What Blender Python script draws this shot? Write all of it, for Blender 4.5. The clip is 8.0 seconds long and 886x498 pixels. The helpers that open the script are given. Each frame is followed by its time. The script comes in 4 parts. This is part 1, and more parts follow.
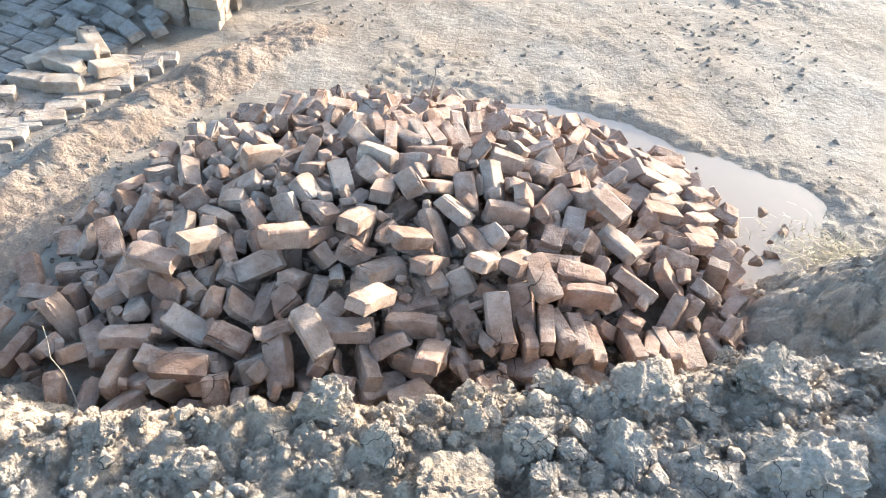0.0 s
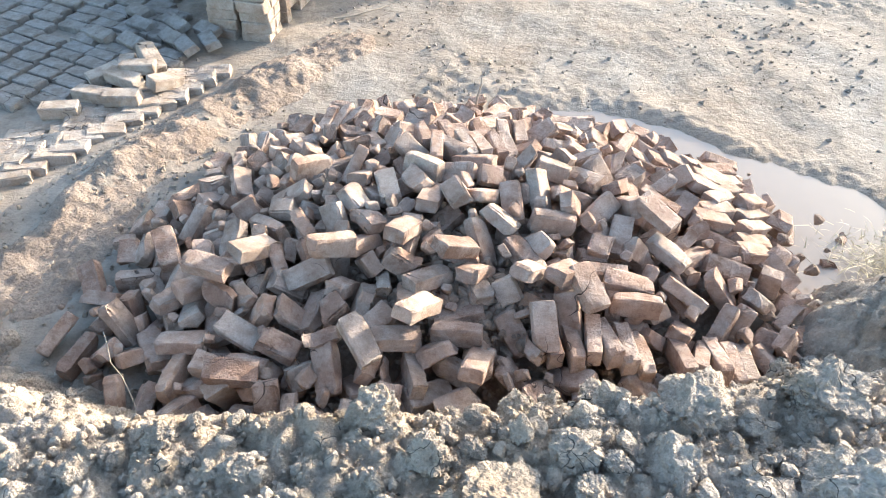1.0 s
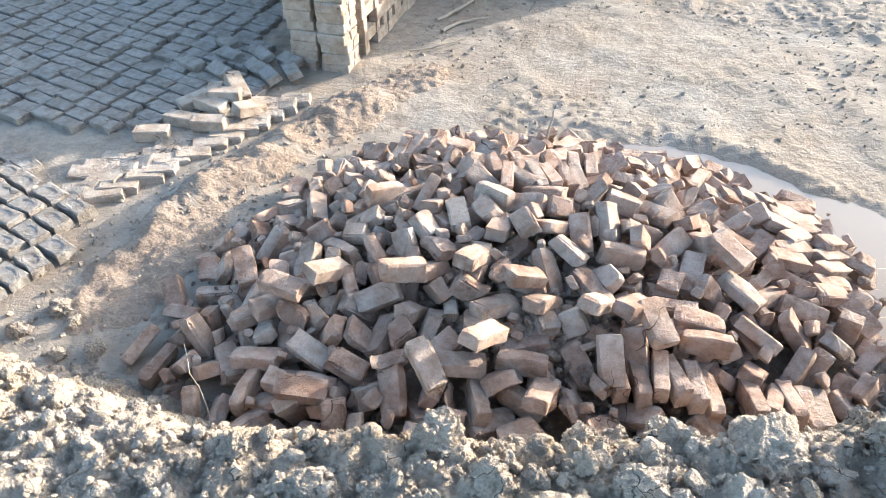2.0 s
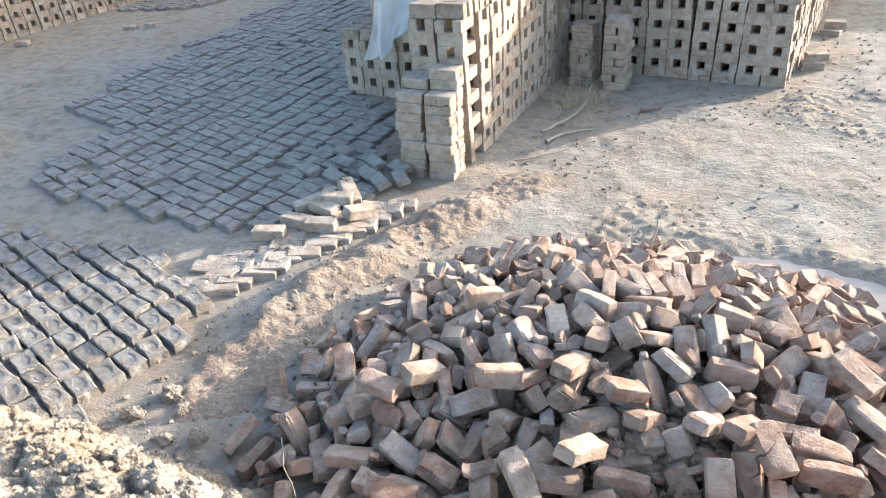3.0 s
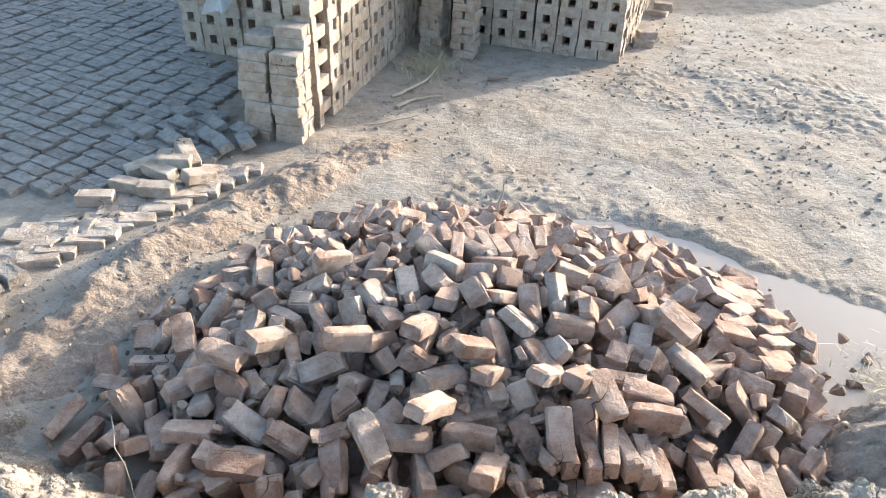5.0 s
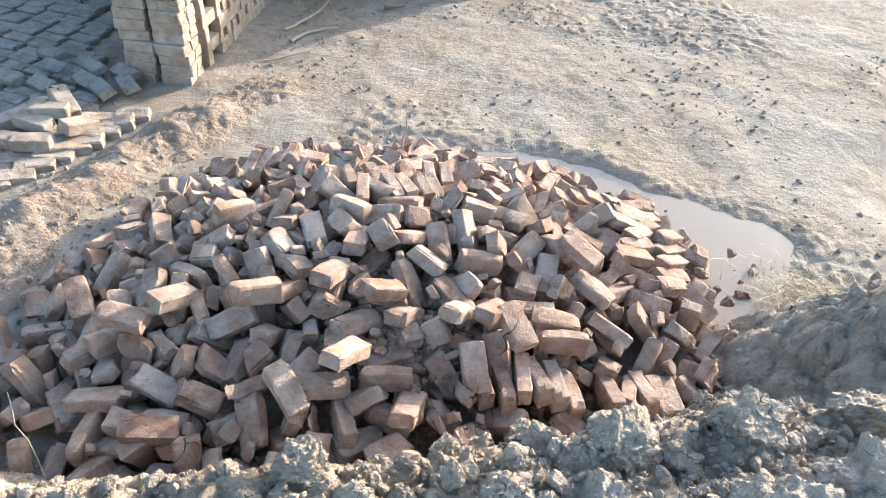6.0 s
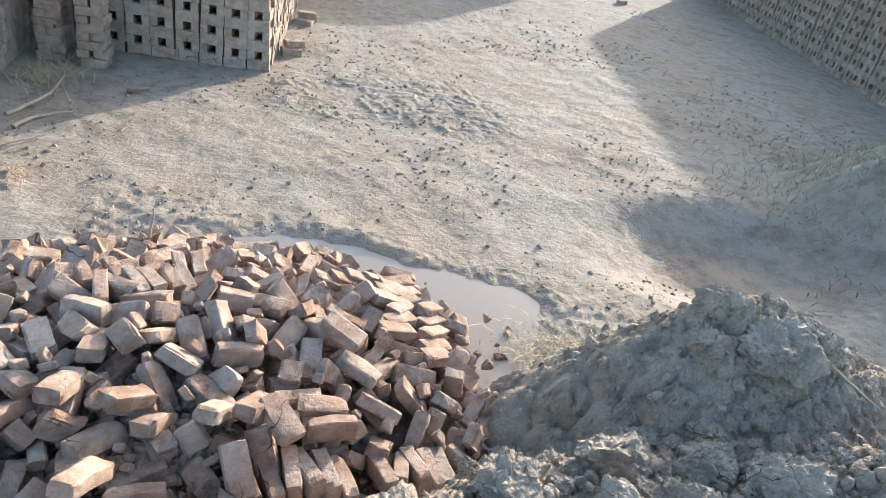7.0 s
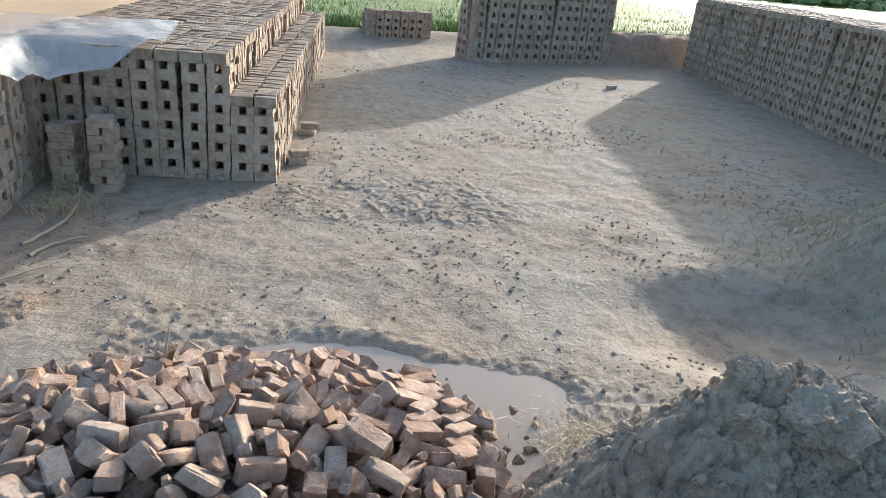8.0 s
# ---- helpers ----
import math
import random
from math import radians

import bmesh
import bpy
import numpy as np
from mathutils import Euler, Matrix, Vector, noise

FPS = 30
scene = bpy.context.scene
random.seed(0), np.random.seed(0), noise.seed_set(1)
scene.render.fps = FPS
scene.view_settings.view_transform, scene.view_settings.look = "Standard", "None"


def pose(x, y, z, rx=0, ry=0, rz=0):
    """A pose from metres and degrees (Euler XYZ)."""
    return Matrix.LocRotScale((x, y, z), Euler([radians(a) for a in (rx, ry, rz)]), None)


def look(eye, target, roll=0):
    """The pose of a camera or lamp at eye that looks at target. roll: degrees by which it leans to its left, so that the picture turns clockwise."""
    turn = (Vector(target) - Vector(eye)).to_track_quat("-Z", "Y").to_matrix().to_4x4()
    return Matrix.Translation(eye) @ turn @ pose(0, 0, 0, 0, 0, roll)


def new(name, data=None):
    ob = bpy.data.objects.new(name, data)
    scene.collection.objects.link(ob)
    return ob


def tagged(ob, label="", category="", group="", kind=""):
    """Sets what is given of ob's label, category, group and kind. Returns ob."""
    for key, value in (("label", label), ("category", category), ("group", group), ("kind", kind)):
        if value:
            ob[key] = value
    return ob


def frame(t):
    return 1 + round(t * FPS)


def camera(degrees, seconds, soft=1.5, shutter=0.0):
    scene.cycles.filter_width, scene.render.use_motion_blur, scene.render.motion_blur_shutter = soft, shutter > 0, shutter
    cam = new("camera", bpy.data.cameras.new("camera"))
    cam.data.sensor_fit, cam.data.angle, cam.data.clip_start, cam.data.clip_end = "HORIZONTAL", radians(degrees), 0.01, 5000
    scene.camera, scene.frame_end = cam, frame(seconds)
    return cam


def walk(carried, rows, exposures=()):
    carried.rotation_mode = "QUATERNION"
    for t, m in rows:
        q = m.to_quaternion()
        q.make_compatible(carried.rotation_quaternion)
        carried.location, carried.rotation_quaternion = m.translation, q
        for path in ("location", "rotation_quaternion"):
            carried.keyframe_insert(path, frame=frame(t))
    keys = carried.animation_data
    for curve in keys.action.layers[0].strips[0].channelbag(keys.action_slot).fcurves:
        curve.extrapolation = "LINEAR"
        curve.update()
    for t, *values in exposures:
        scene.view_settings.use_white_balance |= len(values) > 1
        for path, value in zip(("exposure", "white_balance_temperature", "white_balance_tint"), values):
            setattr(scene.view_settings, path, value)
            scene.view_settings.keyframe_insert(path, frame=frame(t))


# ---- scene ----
cam = camera(65.6, 8.0, 0.5)
PATH = [
    (0, (0.387, -0.23, 2.277), (0.3, 1.222, 0.905), 4.3),
    (0.5, (0.388, -0.227, 2.287), (0.241, 1.222, 0.917), 2.4),
    (1, (0.388, -0.231, 2.295), (0.166, 1.215, 0.93), 0.7),
    (1.2, (0.385, -0.229, 2.298), (0.145, 1.212, 0.933), 0.5),
    (2.3, (0.368, -0.281, 2.327), (-0.154, 1.193, 1.079), -3.6),
    (2.5, (0.378, -0.277, 2.325), (-0.227, 1.203, 1.123), -5.0),
    (3, (0.375, -0.279, 2.333), (-0.351, 1.265, 1.29), -5.1),
    (3.5, (0.384, -0.283, 2.313), (-0.371, 1.305, 1.361), -4.5),
    (4, (0.388, -0.24, 2.279), (-0.314, 1.342, 1.277), -3.2),
    (4.5, (0.383, -0.262, 2.288), (-0.074, 1.349, 1.193), 0.8),
    (5, (0.392, -0.255, 2.273), (0.079, 1.37, 1.15), 2.0),
    (5.2, (0.394, -0.261, 2.267), (0.133, 1.339, 1.096), 2.4),
    (6.3, (0.423, -0.202, 2.322), (0.534, 1.337, 1.048), 6.5),
    (6.5, (0.467, -0.232, 2.33), (0.715, 1.343, 1.122), 8.9),
    (7, (0.492, -0.191, 2.323), (1.068, 1.427, 1.299), 11.5),
    (7.5, (0.502, -0.168, 2.316), (1.134, 1.545, 1.499), 8.1),
    (8, (0.484, -0.162, 2.308), (1.028, 1.592, 1.517), 5.6),
]
LIGHT = [(0, 2.45, 5700, 6), (2.5, 2.45, 5700, 6), (3.5, 2.28, 5650, 6), (5, 2.28, 5700, 6), (6.5, 2.2, 5700, 6), (7, 2.0, 5700, 6), (8, 1.6, 5700, 6)]
walk(cam, [(t, look(eye, target, roll)) for t, eye, target, roll in PATH], LIGHT)

# ---------------------------------------------------------------- world, sun
SUN_AZ, SUN_EL = radians(43.5), radians(12.0)   # towards +x +y, low
to_sun = Vector((math.sin(SUN_AZ) * math.cos(SUN_EL), math.cos(SUN_AZ) * math.cos(SUN_EL), math.sin(SUN_EL)))
world = bpy.data.worlds.new("sky")
scene.world = world
world.use_nodes = True
wn = world.node_tree.nodes
sky = wn.new("ShaderNodeTexSky")
sky.sky_type, sky.sun_disc = "NISHITA", False
sky.sun_elevation, sky.sun_rotation = SUN_EL, SUN_AZ
sky.dust_density = 3.0
wn["Background"].inputs["Strength"].default_value = 0.15
world.node_tree.links.new(sky.outputs["Color"], wn["Background"].inputs["Color"])
sun = new("sun", bpy.data.lights.new("sun", "SUN"))
sun.data.energy, sun.data.angle, sun.data.color = 2.75, radians(0.7), (1.0, 0.86, 0.70)
sun.matrix_world = look((0, 0, 30), Vector((0, 0, 30)) - to_sun)


# ---------------------------------------------------------------- helpers
def lattice(ix, iy, seed):
    h = np.sin(ix * 127.1 + iy * 311.7 + seed * 74.7) * 43758.5453
    return h - np.floor(h)


def vnoise(x, y, seed=0):
    ix, iy = np.floor(x), np.floor(y)
    fx, fy = x - ix, y - iy
    fx, fy = fx * fx * (3 - 2 * fx), fy * fy * (3 - 2 * fy)
    a, b = lattice(ix, iy, seed), lattice(ix + 1, iy, seed)
    c, d = lattice(ix, iy + 1, seed), lattice(ix + 1, iy + 1, seed)
    return (a + (b - a) * fx) * (1 - fy) + (c + (d - c) * fx) * fy


def fbm(x, y, seed=0, octaves=4):
    s, amp = 0.0, 0.5
    for k in range(octaves):
        s = s + amp * (vnoise(x, y, seed + k * 13) - 0.5)
        x, y, amp = x * 2.03 + 5.1, y * 2.03 + 1.7, amp * 0.5
    return s


def cells(x, y, seed=0):
    """Nearest and second nearest distance to jittered cell points."""
    ix, iy = np.floor(x), np.floor(y)
    d1, d2 = np.full_like(x, 9.0), np.full_like(x, 9.0)
    for ox in (-1, 0, 1):
        for oy in (-1, 0, 1):
            px = ix + ox + lattice(ix + ox, iy + oy, seed)
            py = iy + oy + lattice(ix + ox, iy + oy, seed + 7)
            d = np.hypot(px - x, py - y)
            d2 = np.minimum(d2, np.maximum(d1, d))
            d1 = np.minimum(d1, d)
    return d1, d2


def smooth(a, b, v):
    k = np.clip((v - a) / (b - a), 0, 1)
    return k * k * (3 - 2 * k)


def mesh_of(name, verts, faces, material, shade_smooth=False):
    me = bpy.data.meshes.new(name)
    me.from_pydata([tuple(v) for v in verts], [], faces)
    me.materials.append(material)
    if shade_smooth:
        me.polygons.foreach_set("use_smooth", [True] * len(me.polygons))
    me.update()
    return me


def mesh_from(name, bm, material, shade_smooth=False):
    me = bpy.data.meshes.new(name)
    bm.to_mesh(me)
    bm.free()
    me.materials.append(material)
    if shade_smooth:
        me.polygons.foreach_set("use_smooth", [True] * len(me.polygons))
    return me


def thing(name, place, label, category, group="", kind=""):
    ob = new(name)
    ob.empty_display_size = 0.1
    ob.location = place
    return tagged(ob, label, category, group, kind)


def piece(name, me, parent, m, label=""):
    """A mesh object at the world pose m, as a part of parent."""
    ob = new(name, me)
    if parent is not None:
        ob.parent = parent
        m = Matrix.Translation(-Vector(parent.location)) @ m
    ob.matrix_basis = m
    if label:
        ob["label"] = label
    return ob


def sheet(name, xs, ys, zs, material, shade_smooth=True):
    """A grid mesh over the plan; zs has one row per y."""
    X, Y = np.meshgrid(xs, ys)
    nx, ny = len(xs), len(ys)
    verts = np.stack([X, Y, zs], -1).reshape(-1, 3)
    i = (np.arange(ny - 1)[:, None] * nx + np.arange(nx - 1)[None]).reshape(-1)
    faces = np.stack([i, i + 1, i + nx + 1, i + nx], -1)
    return mesh_of(name, verts.tolist(), faces.tolist(), material, shade_smooth)


def joined(name, source, poses, material):
    """One mesh out of many copies of a source mesh."""
    v = np.array([tuple(p.co) for p in source.vertices])
    f = [list(p.vertices) for p in source.polygons]
    vs, fs = [], []
    for k, m in enumerate(poses):
        a = np.array(m)
        vs.append(v @ a[:3, :3].T + a[:3, 3])
        fs += [[i + k * len(v) for i in p] for p in f]
    return mesh_of(name, np.concatenate(vs).tolist(), fs, material)


# ---------------------------------------------------------------- materials
class Nodes:
    def __init__(self, name, rough=0.9):
        self.mat = bpy.data.materials.new(name)
        self.mat.use_nodes = True
        self.t = self.mat.node_tree
        self.bsdf = self.t.nodes["Principled BSDF"]
        self.bsdf.inputs["Roughness"].default_value = rough
        self.bsdf.inputs["Specular IOR Level"].default_value = 0.25
        self.coord = self.t.nodes.new("ShaderNodeTexCoord")
        self.geo = self.t.nodes.new("ShaderNodeNewGeometry")

    def link(self, a, b):
        self.t.links.new(a, b)

    def noise(self, scale, detail=6, rough=0.6, world_space=True, offset=None):
        n = self.t.nodes.new("ShaderNodeTexNoise")
        n.inputs["Scale"].default_value, n.inputs["Detail"].default_value, n.inputs["Roughness"].default_value = scale, detail, rough
        src = self.geo.outputs["Position"] if world_space else self.coord.outputs["Object"]
        if offset is not None:
            add = self.t.nodes.new("ShaderNodeVectorMath")
            mul = self.t.nodes.new("ShaderNodeVectorMath")
            mul.operation = "SCALE"
            comb = self.t.nodes.new("ShaderNodeCombineXYZ")
            for k in range(3):
                self.link(offset, comb.inputs[k])
            mul.inputs["Scale"].default_value = 37.0
            self.link(comb.outputs[0], mul.inputs[0])
            self.link(src, add.inputs[0])
            self.link(mul.outputs[0], add.inputs[1])
            src = add.outputs[0]
        self.link(src, n.inputs["Vector"])
        return n.outputs["Fac"]

    def voronoi(self, scale, feature="DISTANCE_TO_EDGE", world_space=True):
        n = self.t.nodes.new("ShaderNodeTexVoronoi")
        n.feature = feature
        n.inputs["Scale"].default_value = scale
        self.link(self.geo.outputs["Position"] if world_space else self.coord.outputs["Object"], n.inputs["Vector"])
        return n.outputs["Distance"]

    def ramp(self, fac, stops):
        r = self.t.nodes.new("ShaderNodeValToRGB")
        e = r.color_ramp.elements
        while len(e) < len(stops):
            e.new(0.5)
        for el, (p, c) in zip(e, stops):
            el.position, el.color = p, (*c, 1)
        self.link(fac, r.inputs["Fac"])
        return r.outputs["Color"]

    def mix(self, fac, a, b, blend="MIX"):
        n = self.t.nodes.new("ShaderNodeMix")
        n.data_type, n.blend_type = "RGBA", blend
        for sock, val in ((n.inputs[0], fac), (n.inputs[6], a), (n.inputs[7], b)):
            if isinstance(val, (int, float)):
                sock.default_value = val
            elif isinstance(val, tuple):
                sock.default_value = (*val, 1)
            else:
                self.link(val, sock)
        return n.outputs[2]

    def span(self, val, a, b, c, d):
        n = self.t.nodes.new("ShaderNodeMapRange")
        for k, q in enumerate((a, b, c, d)):
            n.inputs[k + 1].default_value = q
        self.link(val, n.inputs[0])
        return n.outputs[0]

    def bump(self, heights):
        last = None
        for h, strength, dist in heights:
            b = self.t.nodes.new("ShaderNodeBump")
            b.inputs["Strength"].default_value, b.inputs["Distance"].default_value = strength, dist
            self.link(h, b.inputs["Height"])
            if last is not None:
                self.link(last, b.inputs["Normal"])
            last = b.outputs["Normal"]
        self.link(last, self.bsdf.inputs["Normal"])

    def color(self, c):
        self.link(c, self.bsdf.inputs["Base Color"])
        return self.mat


def brick_material(name, stops, island=False, dust=(0.60, 0.49, 0.405), dust_from=0.45):
    n = Nodes(name, 0.92)
    if island:
        rnd = n.geo.outputs["Random Per Island"]
    else:
        rnd = n.t.nodes.new("ShaderNodeObjectInfo").outputs["Random"]
    base = n.ramp(rnd, stops)
    blot = n.noise(14, 5, 0.6, True)
    base = n.mix(n.span(blot, 0.38, 0.62, 0.0, 0.75), base, n.mix(1.0, base, (0.62, 0.56, 0.50), "MULTIPLY"))
    pale = n.noise(6, 7, 0.68, True)
    base = n.mix(n.span(pale, dust_from, dust_from + 0.18, 0.0, 0.6), base, dust)
    mud = n.noise(38, 5, 0.75, True)
    base = n.mix(n.span(mud, 0.50, 0.64, 0.0, 0.3), base, n.mix(1.0, base, (0.55, 0.50, 0.45), "MULTIPLY"))
    grain = n.noise(160, 4, 0.7, True)
    base = n.mix(0.3, base, n.ramp(grain, [(0.3, (0.55, 0.55, 0.55)), (0.7, (1.3, 1.28, 1.25))]), "MULTIPLY")
    lines = n.span(n.noise(5, 2, 0.5), 0.492, 0.5, 0.0, 1.0)
    lines2 = n.span(n.noise(5, 2, 0.5), 0.5, 0.508, 1.0, 0.0)
    crack = n.mix(1.0, lines, lines2, "MULTIPLY")
    crack = n.mix(1.0, crack, n.span(n.noise(2.3, 3, 0.5), 0.59, 0.63, 0.0, 1.0), "MULTIPLY")
    base = n.mix(crack, base, (0.07, 0.05, 0.04))
    n.bump([(n.noise(24, 7, 0.72), 1.0, 0.026), (grain, 0.5, 0.0025), (n.span(crack, 0, 1, 1, 0), 0.6, 0.008)])
    return n.color(base)


m_brick = brick_material("sun_dried_brick", [(0.0, (0.29, 0.185, 0.135)), (0.25, (0.44, 0.30, 0.225)), (0.5, (0.50, 0.34, 0.255)), (0.75, (0.39, 0.30, 0.24)), (0.9, (0.57, 0.445, 0.355)), (1.0, (0.54, 0.305, 0.185))])
m_brick_fill = brick_material("sun_dried_brick_joined", [(0.0, (0.30, 0.192, 0.14)), (0.3, (0.45, 0.30, 0.22)), (0.7, (0.39, 0.29, 0.23)), (1.0, (0.55, 0.39, 0.295))], True)
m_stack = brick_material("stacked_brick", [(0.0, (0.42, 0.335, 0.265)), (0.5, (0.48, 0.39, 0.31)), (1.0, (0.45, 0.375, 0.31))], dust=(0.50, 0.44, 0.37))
# same brick as m_stack, coloured darker to imitate weaker sunlight on far walls
m_stack_fill_dimmed = brick_material("stacked_brick_joined", [(0.0, (0.31, 0.24, 0.185)), (0.5, (0.37, 0.29, 0.225)), (1.0, (0.34, 0.275, 0.22))], True, dust=(0.50, 0.44, 0.37))
m_green = brick_material("moulded_brick", [(0.0, (0.285, 0.256, 0.225)), (0.5, (0.335, 0.30, 0.265)), (1.0, (0.30, 0.278, 0.255))], dust=(0.40, 0.36, 0.32), dust_from=0.55)
m_green_fill = brick_material("moulded_brick_joined", [(0.0, (0.275, 0.248, 0.22)), (0.5, (0.335, 0.30, 0.265)), (1.0, (0.295, 0.272, 0.25))], True, dust=(0.40, 0.36, 0.32), dust_from=0.55)


def soil_material(name, light, dark, warm, crack=0.0, grain_scale=70, bump_size=0.02, grain=0.5):
    n = Nodes(name, 0.95)
    big, mid, fine = n.noise(0.9, 6, 0.62), n.noise(7, 7, 0.66), n.noise(grain_scale, 5, 0.7)
    base = n.mix(n.span(big, 0.4, 0.62, 0, 1), light, warm)
    base = n.mix(n.span(mid, 0.45, 0.68, 0, 0.85), base, dark)
    damp = n.noise(1.9, 5, 0.7)
    base = n.mix(n.span(damp, 0.52, 0.66, 0, 0.6), base, n.mix(1.0, base, (0.66, 0.60, 0.54), "MULTIPLY"))
    base = n.mix(grain, base, n.ramp(fine, [(0.25, (0.5, 0.5, 0.5)), (0.75, (1.3, 1.28, 1.25))]), "MULTIPLY")
    if crack:
        shift = n.t.nodes.new("ShaderNodeVectorMath")
        shift.operation = "MULTIPLY_ADD"
        warp = n.t.nodes.new("ShaderNodeTexNoise")
        warp.inputs["Scale"].default_value = 9.0
        n.link(n.geo.outputs["Position"], warp.inputs["Vector"])
        n.link(warp.outputs["Color"], shift.inputs[0])
        shift.inputs[1].default_value = (0.12, 0.12, 0.12)
        n.link(n.geo.outputs["Position"], shift.inputs[2])
        vor = n.t.nodes.new("ShaderNodeTexVoronoi")
        vor.feature = "DISTANCE_TO_EDGE"
        vor.inputs["Scale"].default_value = 8.0
        n.link(shift.outputs[0], vor.inputs["Vector"])
        gap = n.mix(1.0, n.span(vor.outputs["Distance"], 0.005, 0.016, 1.0, 0.0), n.span(n.noise(3.1, 3, 0.5), 0.5, 0.58, 0.0, 1.0), "MULTIPLY")
        base = n.mix(gap, base, (0.10, 0.085, 0.07))
    heights = [(mid, 0.8, bump_size * 2), (n.noise(28, 6, 0.7), 0.8, bump_size), (fine, 0.7, bump_size * 0.25 * grain * 2)]
    n.bump(heights)
    return n.color(base)


m_ground = soil_material("trodden_clay", (0.315, 0.272, 0.222), (0.19, 0.158, 0.125), (0.31, 0.245, 0.182), grain=0.28, bump_size=0.009)
# clay with the warm tint of sun and flare put into its colour
m_bank = soil_material("warm_bank_clay", (0.355, 0.285, 0.225), (0.25, 0.19, 0.143), (0.36, 0.268, 0.197), grain_scale=80, bump_size=0.022)
m_mound = soil_material("dug_clay", (0.52, 0.445, 0.365), (0.36, 0.295, 0.235), (0.53, 0.42, 0.31), grain_scale=90, bump_size=0.03)
m_clod = soil_material("clay_clod", (0.47, 0.41, 0.345), (0.30, 0.258, 0.215), (0.46, 0.375, 0.285), grain_scale=110, bump_size=0.024, crack=1.0)
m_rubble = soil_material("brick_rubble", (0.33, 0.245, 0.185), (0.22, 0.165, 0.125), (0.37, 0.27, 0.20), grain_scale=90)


def plain(name, color, rough=0.8):
    n = Nodes(name, rough)
    g = n.noise(40, 4, 0.6)
    n.bump([(g, 0.3, 0.004)])
    return n.color(n.mix(0.5, color, n.ramp(g, [(0.3, (0.6, 0.6, 0.6)), (0.7, (1.25, 1.25, 1.25))]), "MULTIPLY"))


# added filler boxes inside the stacks; dark colour stands for shade behind the holes
m_core_shade = plain("stack_core", (0.20, 0.16, 0.125), 0.95)
m_wood = plain("dry_stick", (0.36, 0.30, 0.23), 0.8)
m_grass = plain("field_grass", (0.14, 0.20, 0.05), 0.7)
m_leaf = plain("leaves", (0.17, 0.21, 0.08), 0.7)
m_weed = plain("weeds", (0.30, 0.29, 0.19), 0.8)
m_dry_grass = plain("dry_grass", (0.46, 0.38, 0.24), 0.8)

wat = Nodes("muddy_water", 0.06)
wat.bsdf.inputs["Specular IOR Level"].default_value = 0.5
wat.bump([(wat.noise(9, 2, 0.5), 0.02, 0.01)])
m_water = wat.color(wat.mix(wat.noise(2.5, 3), (0.22, 0.18, 0.145), (0.26, 0.21, 0.17)))

pla = Nodes("plastic_sheet", 0.22)
pla.bsdf.inputs["Specular IOR Level"].default_value = 0.6
pla.bsdf.inputs["Transmission Weight"].default_value = 0.55
pla.bsdf.inputs["Alpha"].default_value = 0.72
pla.bump([(pla.noise(5, 5, 0.6), 0.8, 0.06), (pla.noise(17, 4, 0.6), 0.5, 0.02)])
m_plastic = pla.color(pla.mix(pla.noise(5, 4), (0.72, 0.74, 0.76), (0.84, 0.85, 0.86)))


# ---------------------------------------------------------------- ground
RIM_ANGLE = [-180, -150, -120, -90, -58, -30, -14, 0, 20, 38, 70, 105, 132, 158, 180]
RIM_RADIUS = [1.72, 1.98, 1.80, 1.40, 1.36, 1.54, 1.68, 1.70, 1.76, 1.62, 1.32, 1.36, 1.55, 1.66, 1.72]
HEAP_X, HEAP_Y, HEAP_TOP = 0.15, 2.19, 0.47


def heap_height(x, y):
    a = np.degrees(np.arctan2(y - HEAP_Y, x - HEAP_X))
    r = np.hypot(x - HEAP_X, y - HEAP_Y) / np.interp(a, RIM_ANGLE, RIM_RADIUS)
    return HEAP_TOP * np.clip(1 - r ** 1.3, -0.2, 1)


def along(x, y, pts):
    """Distance to a polyline in the plan."""
    best = np.full_like(x, 99.0)
    for (ax, ay), (bx, by) in zip(pts, pts[1:]):
        dx, dy = bx - ax, by - ay
        k = np.clip(((x - ax) * dx + (y - ay) * dy) / (dx * dx + dy * dy), 0, 1)
        best = np.minimum(best, np.hypot(x - ax - k * dx, y - ay - k * dy))
    return best


PUDDLE = [(0.45, 3.36), (0.78, 3.36), (1.12, 3.26), (1.42, 3.06), (1.72, 2.9), (1.98, 2.84), (1.86, 2.62), (1.79, 2.42), (1.7, 2.36)]
BANK = [(-1.25, 3.75), (-1.55, 3.15), (-1.78, 2.6), (-2.0, 2.0)]
CHANNEL = [(-2.18, 2.35), (-2.2, 1.7), (-2.32, 0.9)]


